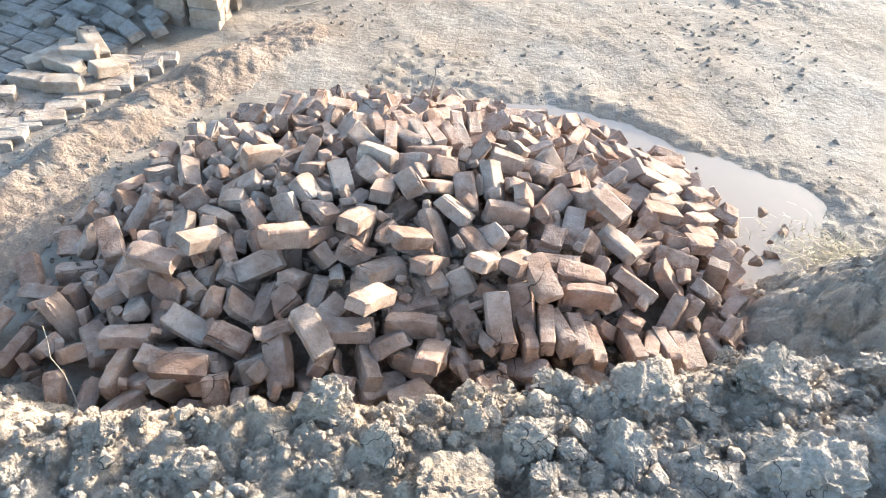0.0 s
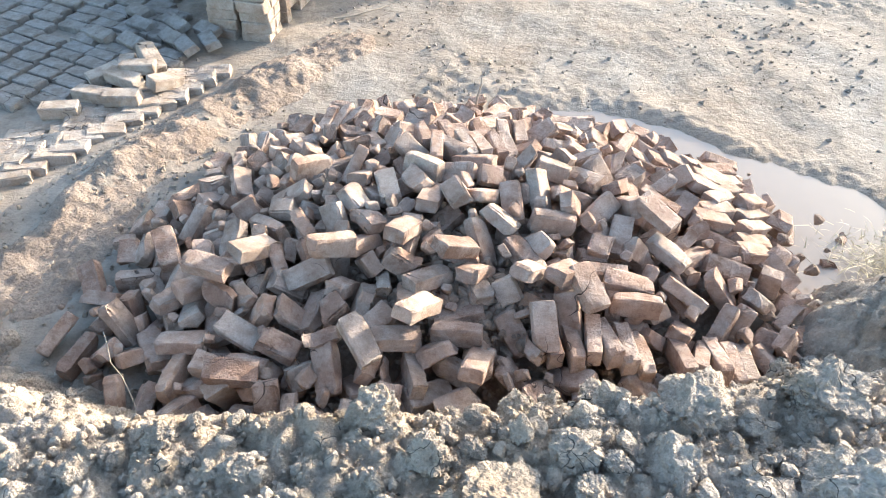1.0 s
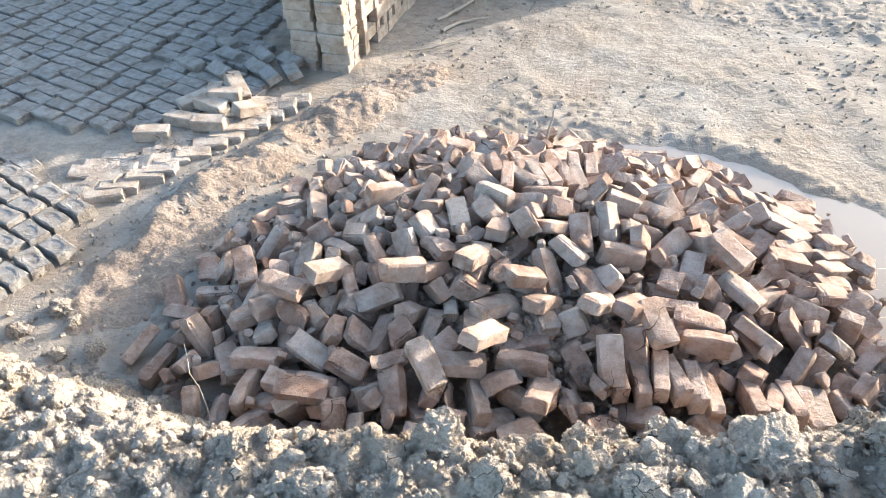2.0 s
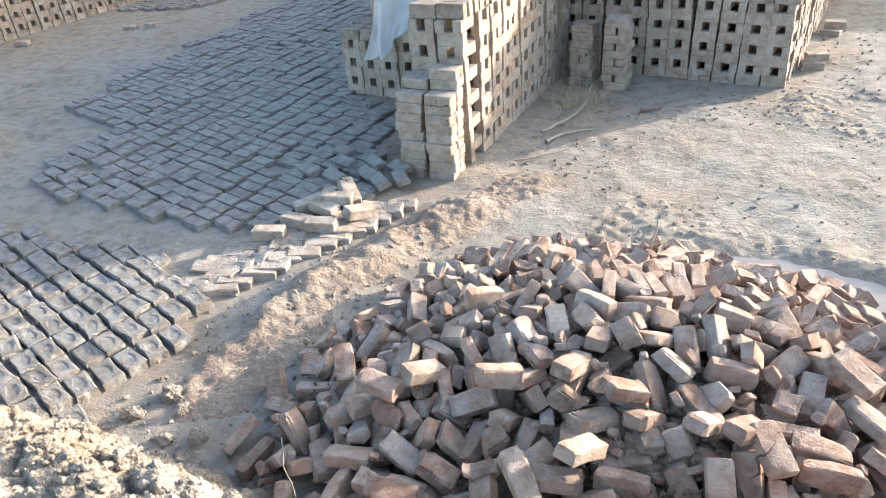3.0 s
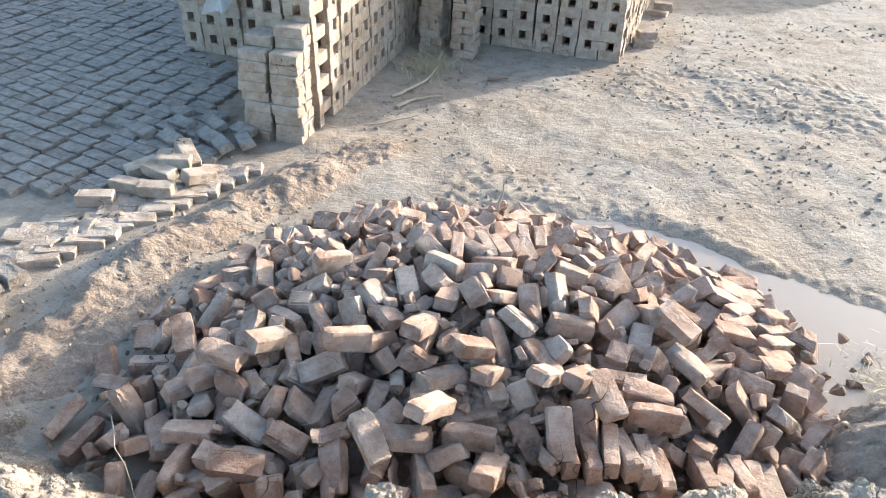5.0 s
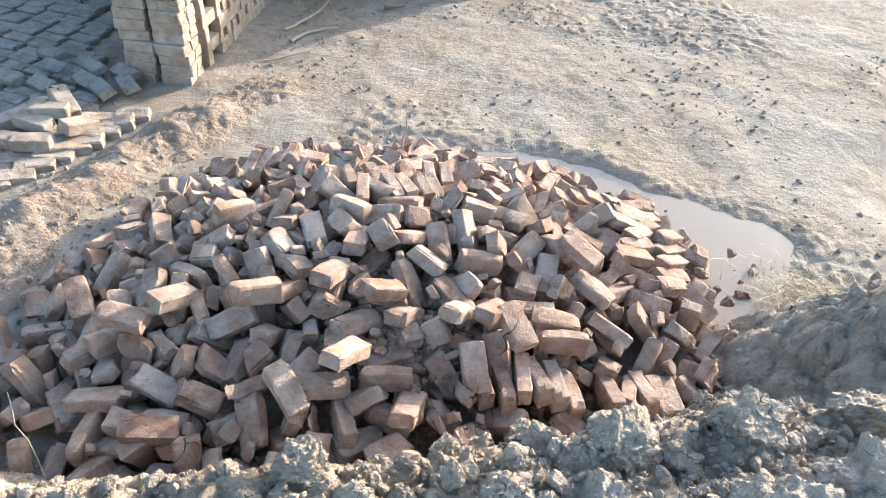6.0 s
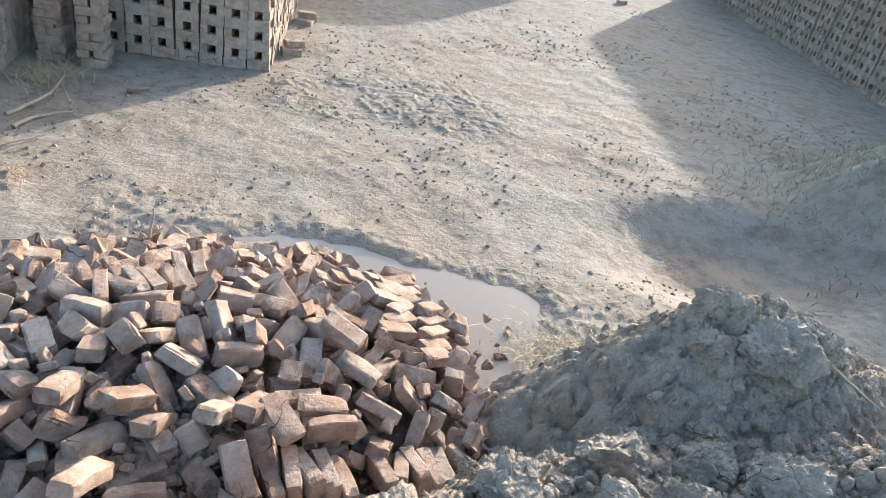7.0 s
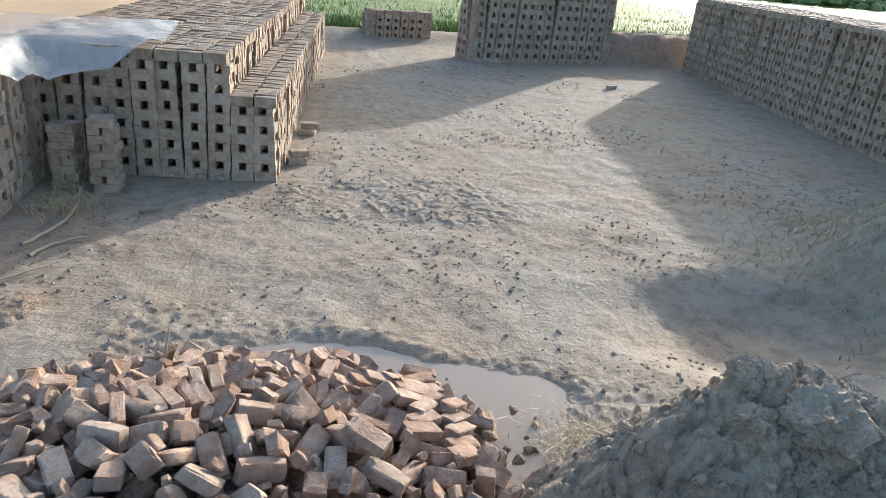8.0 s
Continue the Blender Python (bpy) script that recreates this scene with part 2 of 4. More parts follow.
def ground_height(x, y):
    near = 1 - smooth(9, 30, np.hypot(x, y - 3))
    z = near * (0.05 * fbm(x * 0.9, y * 0.9, 1, 3) + 0.05 * fbm(x * 3.3, y * 3.3, 2, 5))
    rough = smooth(0.42, 0.62, vnoise(x * 0.8 + 3, y * 0.8, 5)) * near
    d1, d2 = cells(x * 9 + 1.5 * fbm(x * 5, y * 5, 6, 2), y * 9, 3)
    z = z + rough * 0.026 * (1 - smooth(6.0, 9.0, y)) * np.clip(0.5 - d1, 0, 1)
    d1, d2 = cells(x * 22, y * 22, 4)
    z = z + near * (0.004 + 0.020 * rough) * (1 - smooth(6.0, 8.0, y)) * np.clip(0.5 - d1, 0, 1)
    z = z + near * (0.006 + 0.018 * rough) * fbm(x * 13, y * 13, 7, 3)
    bank = along(x, y, BANK)
    z = z + 0.09 * np.exp(-(bank / 0.16) ** 2) * (1 + 1.2 * fbm(x * 6, y * 6, 8, 4))
    z = z * smooth(0.12, 0.30, along(x, y, CHANNEL)) + 0.0
    pud = along(x, y, PUDDLE) + 0.10 * fbm(x * 5, y * 5, 12, 4)
    z = np.maximum(z, -0.006)
    wet = 1 - smooth(0.12, 0.40, pud + 0.06 * fbm(x * 16, y * 16, 14, 3))
    near_wet = np.exp(-((pud - 0.36) / 0.14) ** 2)
    z = z * (1 - wet) + near_wet * (1 - wet) * 0.03 * np.clip(0.55 - cells(x * 14, y * 14, 15)[0], 0, 1) - 0.034 * wet
    pit = np.hypot((x - 4.1) / 1.5, (y - 3.5) / 1.0)
    z = z - 0.24 * (1 - smooth(0.2, 1.0, pit))
    heap = np.hypot((x - 6.9) / 1.85, (y - 3.9) / 1.6) + 0.25 * fbm(x * 1.7, y * 1.7, 21, 4)
    z = z + 0.58 * (1 - smooth(0.45, 1.05, heap)) * (1 + 0.5 * fbm(x * 6, y * 6, 22, 4))
    bund = np.abs(y - 18.6 - 0.2 * x * 0.5 - 0.5 * fbm(x * 0.5, y * 0, 31, 2))
    z = z + 0.25 * np.exp(-(bund / 0.5) ** 2)
    left_bank = np.hypot((x + 7.0) / 1.5, (y - 3.2) / 1.2) + 0.3 * fbm(x * 1.3, y * 1.3, 41, 4)
    z = z + 0.30 * (1 - smooth(0.3, 1.0, left_bank)) * (1 + 1.6 * fbm(x * 5, y * 5, 42, 4))
    return z


def spread(lo, hi, step, grow, far):
    inner = list(np.arange(lo, hi, step))
    out, s, v = [], step, inner[-1]
    while v < far:
        s *= grow
        v += s
        out.append(v)
    back, s, v = [], step, inner[0]
    while v > -far:
        s *= grow
        v -= s
        back.append(v)
    return np.array(back[::-1] + inner + out)


gx, gy = spread(-3.4, 4.4, 0.02, 1.04, 1500), spread(0.7, 6.4, 0.02, 1.04, 1500)
GX, GY = np.meshgrid(gx, gy)
ground = new("ground", sheet("ground", gx, gy, ground_height(GX, GY), m_ground))
tagged(ground, "pale dry trodden clay ground, uneven and crumbly", "ground", kind="structure")

# crumbly bank between the heap and the drying yard, warm sunlight in its colour
bx, by = np.arange(-2.6, -0.6, 0.016), np.arange(0.9, 4.7, 0.016)
BX, BY = np.meshgrid(bx, by)
away = along(BX, BY, [(-1.0, 4.25)] + BANK[:-1] + [(-1.85, 1.6)]) + 0.22 * fbm(BX * 2.6, BY * 2.6, 101, 4)
cover = 1 - smooth(0.16, 0.36, away)
g1, g2 = cells(BX * 15 + fbm(BX * 7, BY * 7, 103, 2), BY * 15, 102)
h1, h2 = cells(BX * 34, BY * 34, 104)
bank_z = ground_height(BX, BY) - 0.03 + cover * (0.035 + 0.026 * np.clip(0.55 - g1, 0, 1) + 0.016 * np.clip(0.5 - h1, 0, 1) + 0.055 * fbm(BX * 5, BY * 5, 105, 4))
bank = new("earth_bank", sheet("earth_bank", bx, by, bank_z, m_bank))
tagged(bank, "low crumbly clay bank beside the heap, coloured by warm sunlight", "earth bank", kind="structure")

wx, wy = np.linspace(0.1, 2.4, 40), np.linspace(1.95, 3.9, 34)
puddle = new("water", sheet("water", wx, wy, np.full((34, 40), -0.014), m_water))
tagged(puddle, "shallow puddle of still muddy brown water", "puddle", kind="structure")

# ---------------------------------------------------------------- dug clay mound under the camera
RIDGE_X = [-4.0, -1.9, -0.8, -0.1, 0.5, 1.0, 1.35, 1.7, 2.2, 3.2, 4.5]
RIDGE_Y = [0.72, 0.78, 0.66, 0.78, 0.88, 1.00, 1.14, 1.22, 1.25, 1.15, 1.0]
RIDGE_Z = [0.40, 0.46, 0.50, 0.58, 0.60, 0.62, 0.60, 0.52, 0.50, 0.55, 0.5]


def mound_height(x, y):
    yc = np.interp(x, RIDGE_X, RIDGE_Y) + 0.10 * fbm(x * 3, x * 0, 51, 3)
    zc = np.interp(x, RIDGE_X, RIDGE_Z)
    front = zc * (1 - smooth(0.0, 0.42, y - yc)) - 0.12 * smooth(0.3, 0.7, y - yc)
    flat = zc + 0.12 * smooth(0.1, 1.2, yc - y)
    h = np.where(y > yc, front, flat)
    r = np.hypot((x - 2.62) / np.where(x < 2.62, 1.05, 1.7), (y - 1.82) / np.where(y > 1.82, 0.6, 0.9))
    peak = 0.80 * (1 - r ** 1.25) + 0.10 * fbm(x * 2.6, y * 2.6, 55, 4)
    h = np.maximum(h, peak)
    return np.maximum(h, -0.15)


def mound_surface(x, y):
    h = mound_height(x, y)
    d1, d2 = cells(x * 5.2 + 0.5 * fbm(x * 4, y * 4, 3, 3), y * 5.2, 61)
    e1, e2 = cells(x * 13, y * 13, 62)
    f1, f2 = cells(x * 31, y * 31, 63)
    loose = smooth(0.35, 0.6, vnoise(x * 1.1 + 7, y * 1.1, 64))
    h = h + 0.09 * (0.4 + 0.65 * loose) * (np.sqrt(np.clip(0.55 - d1 * d1, 0, 1)) - 0.35) - 0.02 * np.exp(-((d2 - d1) / 0.06) ** 2)
    h = h + 0.055 * (np.sqrt(np.clip(0.5 - e1 * e1, 0, 1)) - 0.3)
    h = h + 0.038 * np.clip(0.5 - f1, 0, 1) + 0.07 * fbm(x * 9, y * 9, 65, 5)
    return h


mx = np.concatenate([np.arange(-4.4, -2.4, 0.04), np.arange(-2.4, 3.8, 0.0125), np.arange(3.8, 4.8, 0.03)])
my = np.concatenate([np.arange(-2.2, 0.3, 0.025), np.arange(0.3, 2.9, 0.0125)])
MX, MY = np.meshgrid(mx, my)
mound = new("earth_mound", sheet("earth_mound", mx, my, mound_surface(MX, MY), m_mound))
tagged(mound, "long heap of freshly dug pale clay, cracked and lumpy", "earth mound")

# ---------------------------------------------------------------- bricks
L, W, H = 0.194, 0.092, 0.060


def brick_mesh(name, seed, material, size=(L, W, H), bevel=0.0045, chip=0.005, cut=1.0, cuts=0):
    rng = random.Random(seed)
    bm = bmesh.new()
    bmesh.ops.create_cube(bm, size=1)
    for v in bm.verts:
        v.co = Vector((v.co.x * size[0] * (cut if v.co.x > 0 else 1), v.co.y * size[1], v.co.z * size[2]))
        v.co += Vector((rng.uniform(-1, 1), rng.uniform(-1, 1), rng.uniform(-1, 1))) * chip
    for _ in range(cuts):
        corner = Vector((rng.choice((-1, 1)), rng.choice((-1, 1)), rng.choice((-1, 1))))
        nrm = Vector((corner.x * rng.uniform(0.4, 1), corner.y * rng.uniform(0.4, 1), corner.z * rng.uniform(0.4, 1))).normalized()
        at = Vector((corner.x * size[0] / 2, corner.y * size[1] / 2, corner.z * size[2] / 2)) - nrm * rng.uniform(0.012, 0.035)
        got = bmesh.ops.bisect_plane(bm, geom=list(bm.verts) + list(bm.edges) + list(bm.faces), plane_co=at, plane_no=nrm, clear_outer=True)
        bmesh.ops.holes_fill(bm, edges=[g for g in got["geom_cut"] if isinstance(g, bmesh.types.BMEdge)])
    bmesh.ops.bevel(bm, geom=list(bm.edges), offset=bevel, segments=1, affect="EDGES")
    for v in bm.verts:
        v.co += Vector((rng.uniform(-1, 1), rng.uniform(-1, 1), rng.uniform(-1, 1))) * 0.0016
    return mesh_from(name, bm, material)




def worn_brick(name, seed, material, size=(L, W, H), broken=None, chips=1, wear=1.0):
    """A clay brick with crumbled edges, dented faces and, where broken is given, a rough fracture at that share of its length."""
    rng = random.Random(seed)
    off = Vector((rng.uniform(0, 50), rng.uniform(0, 50), rng.uniform(0, 50)))
    bm = bmesh.new()
    bmesh.ops.create_cube(bm, size=1)
    bmesh.ops.subdivide_edges(bm, edges=list(bm.edges), cuts=3, use_grid_fill=True)
    half = Vector(size) / 2
    chops = []
    for _ in range(chips):
        corner = Vector([rng.choice((-1, 1)) * rng.uniform(0.35, 1) for _ in range(3)]).normalized()
        tip = Vector([math.copysign(h, c) for h, c in zip(half, corner)])
        chops.append((corner, tip.dot(corner) - rng.uniform(0.010, 0.030)))
    if broken is not None:
        way = Vector((1, rng.gauss(0, 0.35), rng.gauss(0, 0.3))).normalized()
        chops.append((way, size[0] * (broken - 0.5)))
    warp = [rng.gauss(0, 0.05) for _ in range(4)]
    for v in bm.verts:
        ends = [abs(c) > 0.49 for c in v.co]
        # rows drawn towards the edges
        q = Vector([math.copysign(min(abs(c) * (1.5 if abs(c) < 0.3 else 1), 0.5), c) for c in v.co])
        p = Vector([q[k] * size[k] for k in range(3)])
        if sum(ends) >= 2:
            worn = max(0.0, noise.noise(p * 21 + off) + 0.1) * 0.013 * wear + 0.001
            worn *= 1.5 if sum(ends) == 3 else 1
            for k in range(3):
                if ends[k]:
                    p[k] -= math.copysign(worn, p[k])
        p.y += warp[0] * p.x * 0.5 + warp[1] * p.x * p.x * 3
        p.z += warp[2] * p.x * 0.4 + warp[3] * p.y * 0.6
        for nrm, lim in chops:
            over = p.dot(nrm) - lim - 0.010 * noise.noise(p * 34 + off)
            if over > 0:
                p -= nrm * over
        d = 0.0042 * wear
        p += Vector((noise.noise(p * 30 + off), noise.noise(p * 30 + off * 2), noise.noise(p * 30 + off * 3))) * d
        v.co = p
    if broken is not None:
        mid = sum((v.co for v in bm.verts), Vector()) / len(bm.verts)
        for v in bm.verts:
            v.co.x -= mid.x
    bmesh.ops.remove_doubles(bm, verts=list(bm.verts), dist=0.0006)
    me = mesh_from(name, bm, material, True)
    me.set_sharp_from_angle(angle=radians(11))
    return me


pile_meshes = [worn_brick("brick", 100 + k, m_brick, chips=k % 4, wear=0.7 + 0.3 * (k % 3)) for k in range(14)]
WHOLE = len(pile_meshes)
pile_meshes += [worn_brick("broken_brick", 120 + k, m_brick, broken=(0.55, 0.72, 0.45, 0.62, 0.8, 0.5)[k], chips=1 + k % 3, wear=1.4) for k in range(6)]
core_x, core_y = np.arange(-1.9, 2.1, 0.025), np.arange(0.6, 3.9, 0.025)
CX, CY = np.meshgrid(core_x, core_y)


def core_height(x, y):
    return np.maximum(heap_height(x, y) - 0.19, 0.0)


c1, c2 = cells(CX * 11, CY * 11, 71)
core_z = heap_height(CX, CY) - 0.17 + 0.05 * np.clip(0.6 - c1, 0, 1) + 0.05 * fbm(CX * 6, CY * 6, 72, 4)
brick_heap = thing("brick_heap", (HEAP_X, HEAP_Y, 0), "large tumbled heap of broken sun-dried clay bricks on bare ground", "brick heap")
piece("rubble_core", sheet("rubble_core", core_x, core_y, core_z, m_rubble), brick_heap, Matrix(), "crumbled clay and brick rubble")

SIGNS = np.array([(a, b, c) for a in (-1, 0, 1) for b in (-1, 0, 1) for c in (-1, 0, 1) if (a, b, c) != (0, 0, 0)], float)


class Heap:
    """Bricks let fall one after another, each resting on what lies below it."""

    def __init__(self, cap=5000):
        self.c = np.zeros((cap, 3))
        self.r = np.zeros((cap, 3, 3))
        self.s = np.zeros((cap, 3))
        self.p = np.zeros((cap, 26, 3))
        self.n = 0

    @staticmethod
    def span(local, up, half):
        """Where a vertical line through points, in a box's own axes, enters and leaves the box."""
        with np.errstate(divide="ignore", invalid="ignore"):
            t1, t2 = (-half - local) / up, (half - local) / up
        return np.minimum(t1, t2).max(-1), np.maximum(t1, t2).min(-1)

    def rest(self, x, y, rot, half, floor):
        pts = (SIGNS * half) @ rot.T
        z = np.max(floor(pts[:, 0] + x, pts[:, 1] + y) - pts[:, 2])
        near = np.nonzero(np.hypot(self.c[:self.n, 0] - x, self.c[:self.n, 1] - y) < 0.26)[0]
        if len(near):
            c, r = self.c[near], self.r[near]
            o = (pts + np.array([x, y, 0]))[None] - c[:, None]
            o[:, :, 2] = 0
            lo, hi = self.span(np.einsum("kpi,kij->kpj", o, r), r[:, None, 2], self.s[near][:, None])
            under = np.where(hi > lo, c[:, None, 2] + hi - pts[None, :, 2], -9)
            q = self.p[near].reshape(-1, 3)
            o = q - np.array([x, y, 0])
            o[:, 2] = 0
            lo, hi = self.span(o @ rot, rot[2][None], half)
            over = np.where(hi > lo, q[:, 2] - lo, -9)
            z = max(z, under.max(), over.max())
        return z

    def add(self, x, y, z, rot, half):
        k = self.n
        self.c[k], self.r[k], self.s[k] = (x, y, z), rot, half
        self.p[k] = (SIGNS * half) @ rot.T + self.c[k]
        self.n += 1


heap = Heap()
rng = random.Random(11)
half_size = np.array([L, W, H]) / 2
fallen = []
top = core_height(CX, CY) + 0.0


def drop(x, y, rot, half, mesh, sink=0.022, cap=9.0):
    z = min(heap.rest(x, y, rot, half, core_height) - sink, cap)
    heap.add(x, y, z, rot, half)
    fallen.append((mesh, Matrix.LocRotScale((x, y, z), Matrix(rot.tolist()).to_quaternion(), None)))
    near = np.hypot(CX - x, CY - y) < 0.058
    top[near] = np.maximum(top[near], z + 0.01)


# rows of bricks that slid down together: plan place, way along the row, lean, turn, count
SLID = ((-0.15, 2.55, 20, 62, 110, 8), (-0.05, 2.38, 25, 58, 115, 6), (1.25, 2.35, 75, 14, 30, 5), (1.42, 2.2, 80, 20, 35, 5), (0.55, 1.5, 5, 70, 100, 6),
        (1.05, 1.55, 10, 72, 95, 5), (-0.75, 2.9, 15, 55, 70, 4), (0.95, 2.75, 30, 30, 20, 4), (-1.0, 1.5, 40, 20, 60, 3), (1.25, 2.62, 70, 25, 20, 4))
want = heap_height(CX, CY)
for rx, ry, way, lean, turn, count in SLID:
    run = (count - 1) * (0.07 if lean > 45 else 0.11)
    line = along(CX, CY, [(rx, ry), (rx + math.cos(radians(way)) * run, ry + math.sin(radians(way)) * run)])
    want -= (0.11 if lean > 45 else 0.07) * (1 - smooth(0.06, 0.13, line))
inside = np.argwhere(want > 0.0)


def tumble(limit, broken_share, slack, spread_of):
    """Let bricks fall where the heap is still lower than its form."""
    for _ in range(limit):
        picks = [inside[rng.randrange(len(inside))] for _ in range(14)]
        j, i = max(picks, key=lambda q: want[q[0], q[1]] - top[q[0], q[1]])
        if want[j, i] - top[j, i] < 0.0:
            continue
        x, y = core_x[i] + rng.uniform(-0.02, 0.02), core_y[j] + rng.uniform(-0.02, 0.02)
        broken = rng.random() < broken_share
        mesh = rng.choice(pile_meshes[WHOLE:]) if broken else rng.choice(pile_meshes[:WHOLE])
        half = half_size * np.array([0.6, 0.95, 0.95]) if broken else half_size
        best = None
        for _ in range(5):
            roll = rng.choice((0, 0, 90)) + rng.gauss(0, spread_of)
            rot = np.array(Euler((radians(roll), radians(rng.gauss(0, spread_of + 4)), radians(rng.uniform(0, 360)))).to_matrix())
            z = heap.rest(x, y, rot, half, core_height) + rng.uniform(0, 0.05)
            if best is None or z < best[0]:
                best = (z, rot)
        if best[0] < want[j, i] + slack:
            drop(x, y, best[1], half, mesh)
        else:
            top[j, i] = 9.0


tumble(3600, 0.30, 0.06, 28)
top[top > 8] = 0
tumble(1700, 0.7, 0.065, 28)
for rx, ry, way, lean, turn, count in SLID:
    for k in range(count):
        step = 0.070 if lean > 45 else 0.11
        rot = np.array((Euler((0, 0, radians(turn + rng.gauss(0, 8)))).to_matrix() @ Euler((radians(90 if lean > 45 else 0), radians(rng.gauss(0, 5) + (lean - 62 if lean > 45 else lean)), 0)).to_matrix()))
        x, y = rx + math.cos(radians(way)) * step * k + rng.gauss(0, 0.008), ry + math.sin(radians(way)) * step * k + rng.gauss(0, 0.008)
        drop(x, y, rot, half_size, rng.choice(pile_meshes[:WHOLE]), 0.04, float(heap_height(np.array([x]), np.array([y]))[0]) + rng.uniform(0.01, 0.035))
# small pieces that fell into the gaps
shards = []
for _ in range(950):
    j, i = inside[rng.randrange(len(inside))]
    x, y = core_x[i], core_y[j]
    half = half_size * np.array([rng.uniform(0.16, 0.4), rng.uniform(0.3, 0.7), rng.uniform(0.35, 0.7)])
    rot = np.array(Euler((rng.uniform(0, 6.3), rng.uniform(-0.8, 0.8), rng.uniform(0, 6.3))).to_matrix())
    z = heap.rest(x, y, rot, half, core_height) - 0.012
    if z < want[j, i] + 0.05 and want[j, i] > 0.07:
        heap.add(x, y, z, rot, half)
        shards.append(Matrix.Translation((x - HEAP_X, y - HEAP_Y, z)) @ Matrix(rot.tolist()).to_4x4() @ Matrix.Diagonal((*(half / half_size), 1)))
shard_mesh = brick_mesh("shard", 151, m_brick_fill, bevel=0.008, chip=0.012, cuts=3)
tagged(piece("brick_rubble", joined("brick_rubble", shard_mesh, shards, m_brick_fill), brick_heap, Matrix.Translation((HEAP_X, HEAP_Y, 0))), kind="stuff")
# single bricks that lie open on the heap: plan place, turn, slope, on edge
for x, y, turn, slope, edge_up in ((0.19, 1.43, 5, 0, 1), (0.28, 1.3, 82, 28, 0), (0.04, 1.43, 62, 25, 0), (0.43, 1.68, 65, 35, 0), (0.58, 1.72, 55, 25, 0), (-0.08, 1.78, 75, 22, 0), (-0.68, 1.66, 62, 25, 0), (-0.62, 2.25, 50, 15, 1), (-0.83, 1.54, -8, 0, 0), (-0.34, 1.64, 35, 15, 1), (0.83, 1.78, -3, 4, 0), (0.86, 1.69, 4, 2, 1), (-0.15, 1.3, -45, 25, 0), (-0.59, 1.14, 12, 8, 0), (0.51, 1.49, -75, 38, 0), (0.95, 2.15, -38, 15, 0), (0.14, 1.71, 45, 30, 0), (0.66, 1.66, -60, 20, 0), (-1.12, 1.73, -55, 15, 0)):
    rot = np.array((Euler((0, 0, radians(turn))).to_matrix() @ Euler((radians(90 * edge_up + rng.gauss(0, 4)), radians(slope), 0)).to_matrix()))
    drop(x, y, rot, half_size, rng.choice(pile_meshes[:WHOLE]), 0.05)
order = sorted(range(len(fallen)), key=lambda k: fallen[k][1].translation.y - 2.0 * fallen[k][1].translation.z)
for k in order[:300]:
    piece(fallen[k][0].name.split(".")[0], fallen[k][0], brick_heap, fallen[k][1])
rest_kinds = [worn_brick("brick_filling", 131 + k, m_brick_fill, chips=k % 3) for k in range(4)] + [worn_brick("brick_filling", 141, m_brick_fill, broken=0.6, chips=2, wear=1.4)]
for n, kind_mesh in enumerate(rest_kinds):
    mine = [Matrix.Translation((-HEAP_X, -HEAP_Y, 0)) @ fallen[k][1] for k in order[300:] if (k % 4 if fallen[k][0].name.startswith("brick") else 4) == n]
    if mine:
        tagged(piece("further_bricks", joined("further_bricks", kind_mesh, mine, m_brick_fill), brick_heap, Matrix.Translation((HEAP_X, HEAP_Y, 0))), kind="stuff")

# ---------------------------------------------------------------- stacks
COL, RISE, STRETCH = 0.225, 0.19, 0.104
stretcher = [brick_mesh("brick", 200 + k, m_stack, (0.212, 0.075, STRETCH + 0.001), 0.0035, 0.003) for k in range(4)]
header = [brick_mesh("brick", 210 + k, m_stack, (0.070, 0.225, RISE - STRETCH), 0.0035, 0.003) for k in range(4)]
flat = [brick_mesh("brick", 220 + k, m_stack, (0.214, 0.108, 0.073), 0.006, 0.005) for k in range(4)]
stretcher_fill = brick_mesh("brick", 230, m_stack_fill_dimmed, (0.212, 0.075, STRETCH + 0.001), 0.0035, 0.003)
header_fill = brick_mesh("brick", 231, m_stack_fill_dimmed, (0.070, 0.225, RISE - STRETCH), 0.0035, 0.003)


def lattice_face(base, turn, columns, levels, seed, scale=1.0):
    """Poses of an open brickwork face: base is its first lower corner, turn the plan angle along it; it faces to the right of its way.
    Returns the poses of stretchers and of headers; levels: a count for each column."""
    rng = random.Random(seed)
    frame_of = Matrix.Translation(base) @ Matrix.Rotation(radians(turn), 4, "Z") @ Matrix.Scale(scale, 4)
    s, h = [], []
    for c in range(columns):
        n = levels[c] if isinstance(levels, (list, tuple)) else levels
        lean, twist = rng.gauss(0, 0.008), rng.gauss(0, 0.02)
        for k in range(int(n * 2 + 0.5)):
            z = (k // 2) * RISE
            x = (c + 0.5) * COL + lean * (k / 4) + rng.gauss(0, 0.0025)
            y = 0.04 + twist * (k / 9) + rng.gauss(0, 0.003)
            if k % 2 == 0:
                s.append(frame_of @ pose(x, y, z + STRETCH / 2, 0, 0, rng.gauss(0, 1.0)))
            else:
                for side in (-1, 1):
                    h.append(frame_of @ pose(x + side * 0.071, y + 0.075 + rng.gauss(0, 0.004), z + STRETCH + (RISE - STRETCH) / 2, 0, 0, rng.gauss(0, 1.2)))
    return s, h


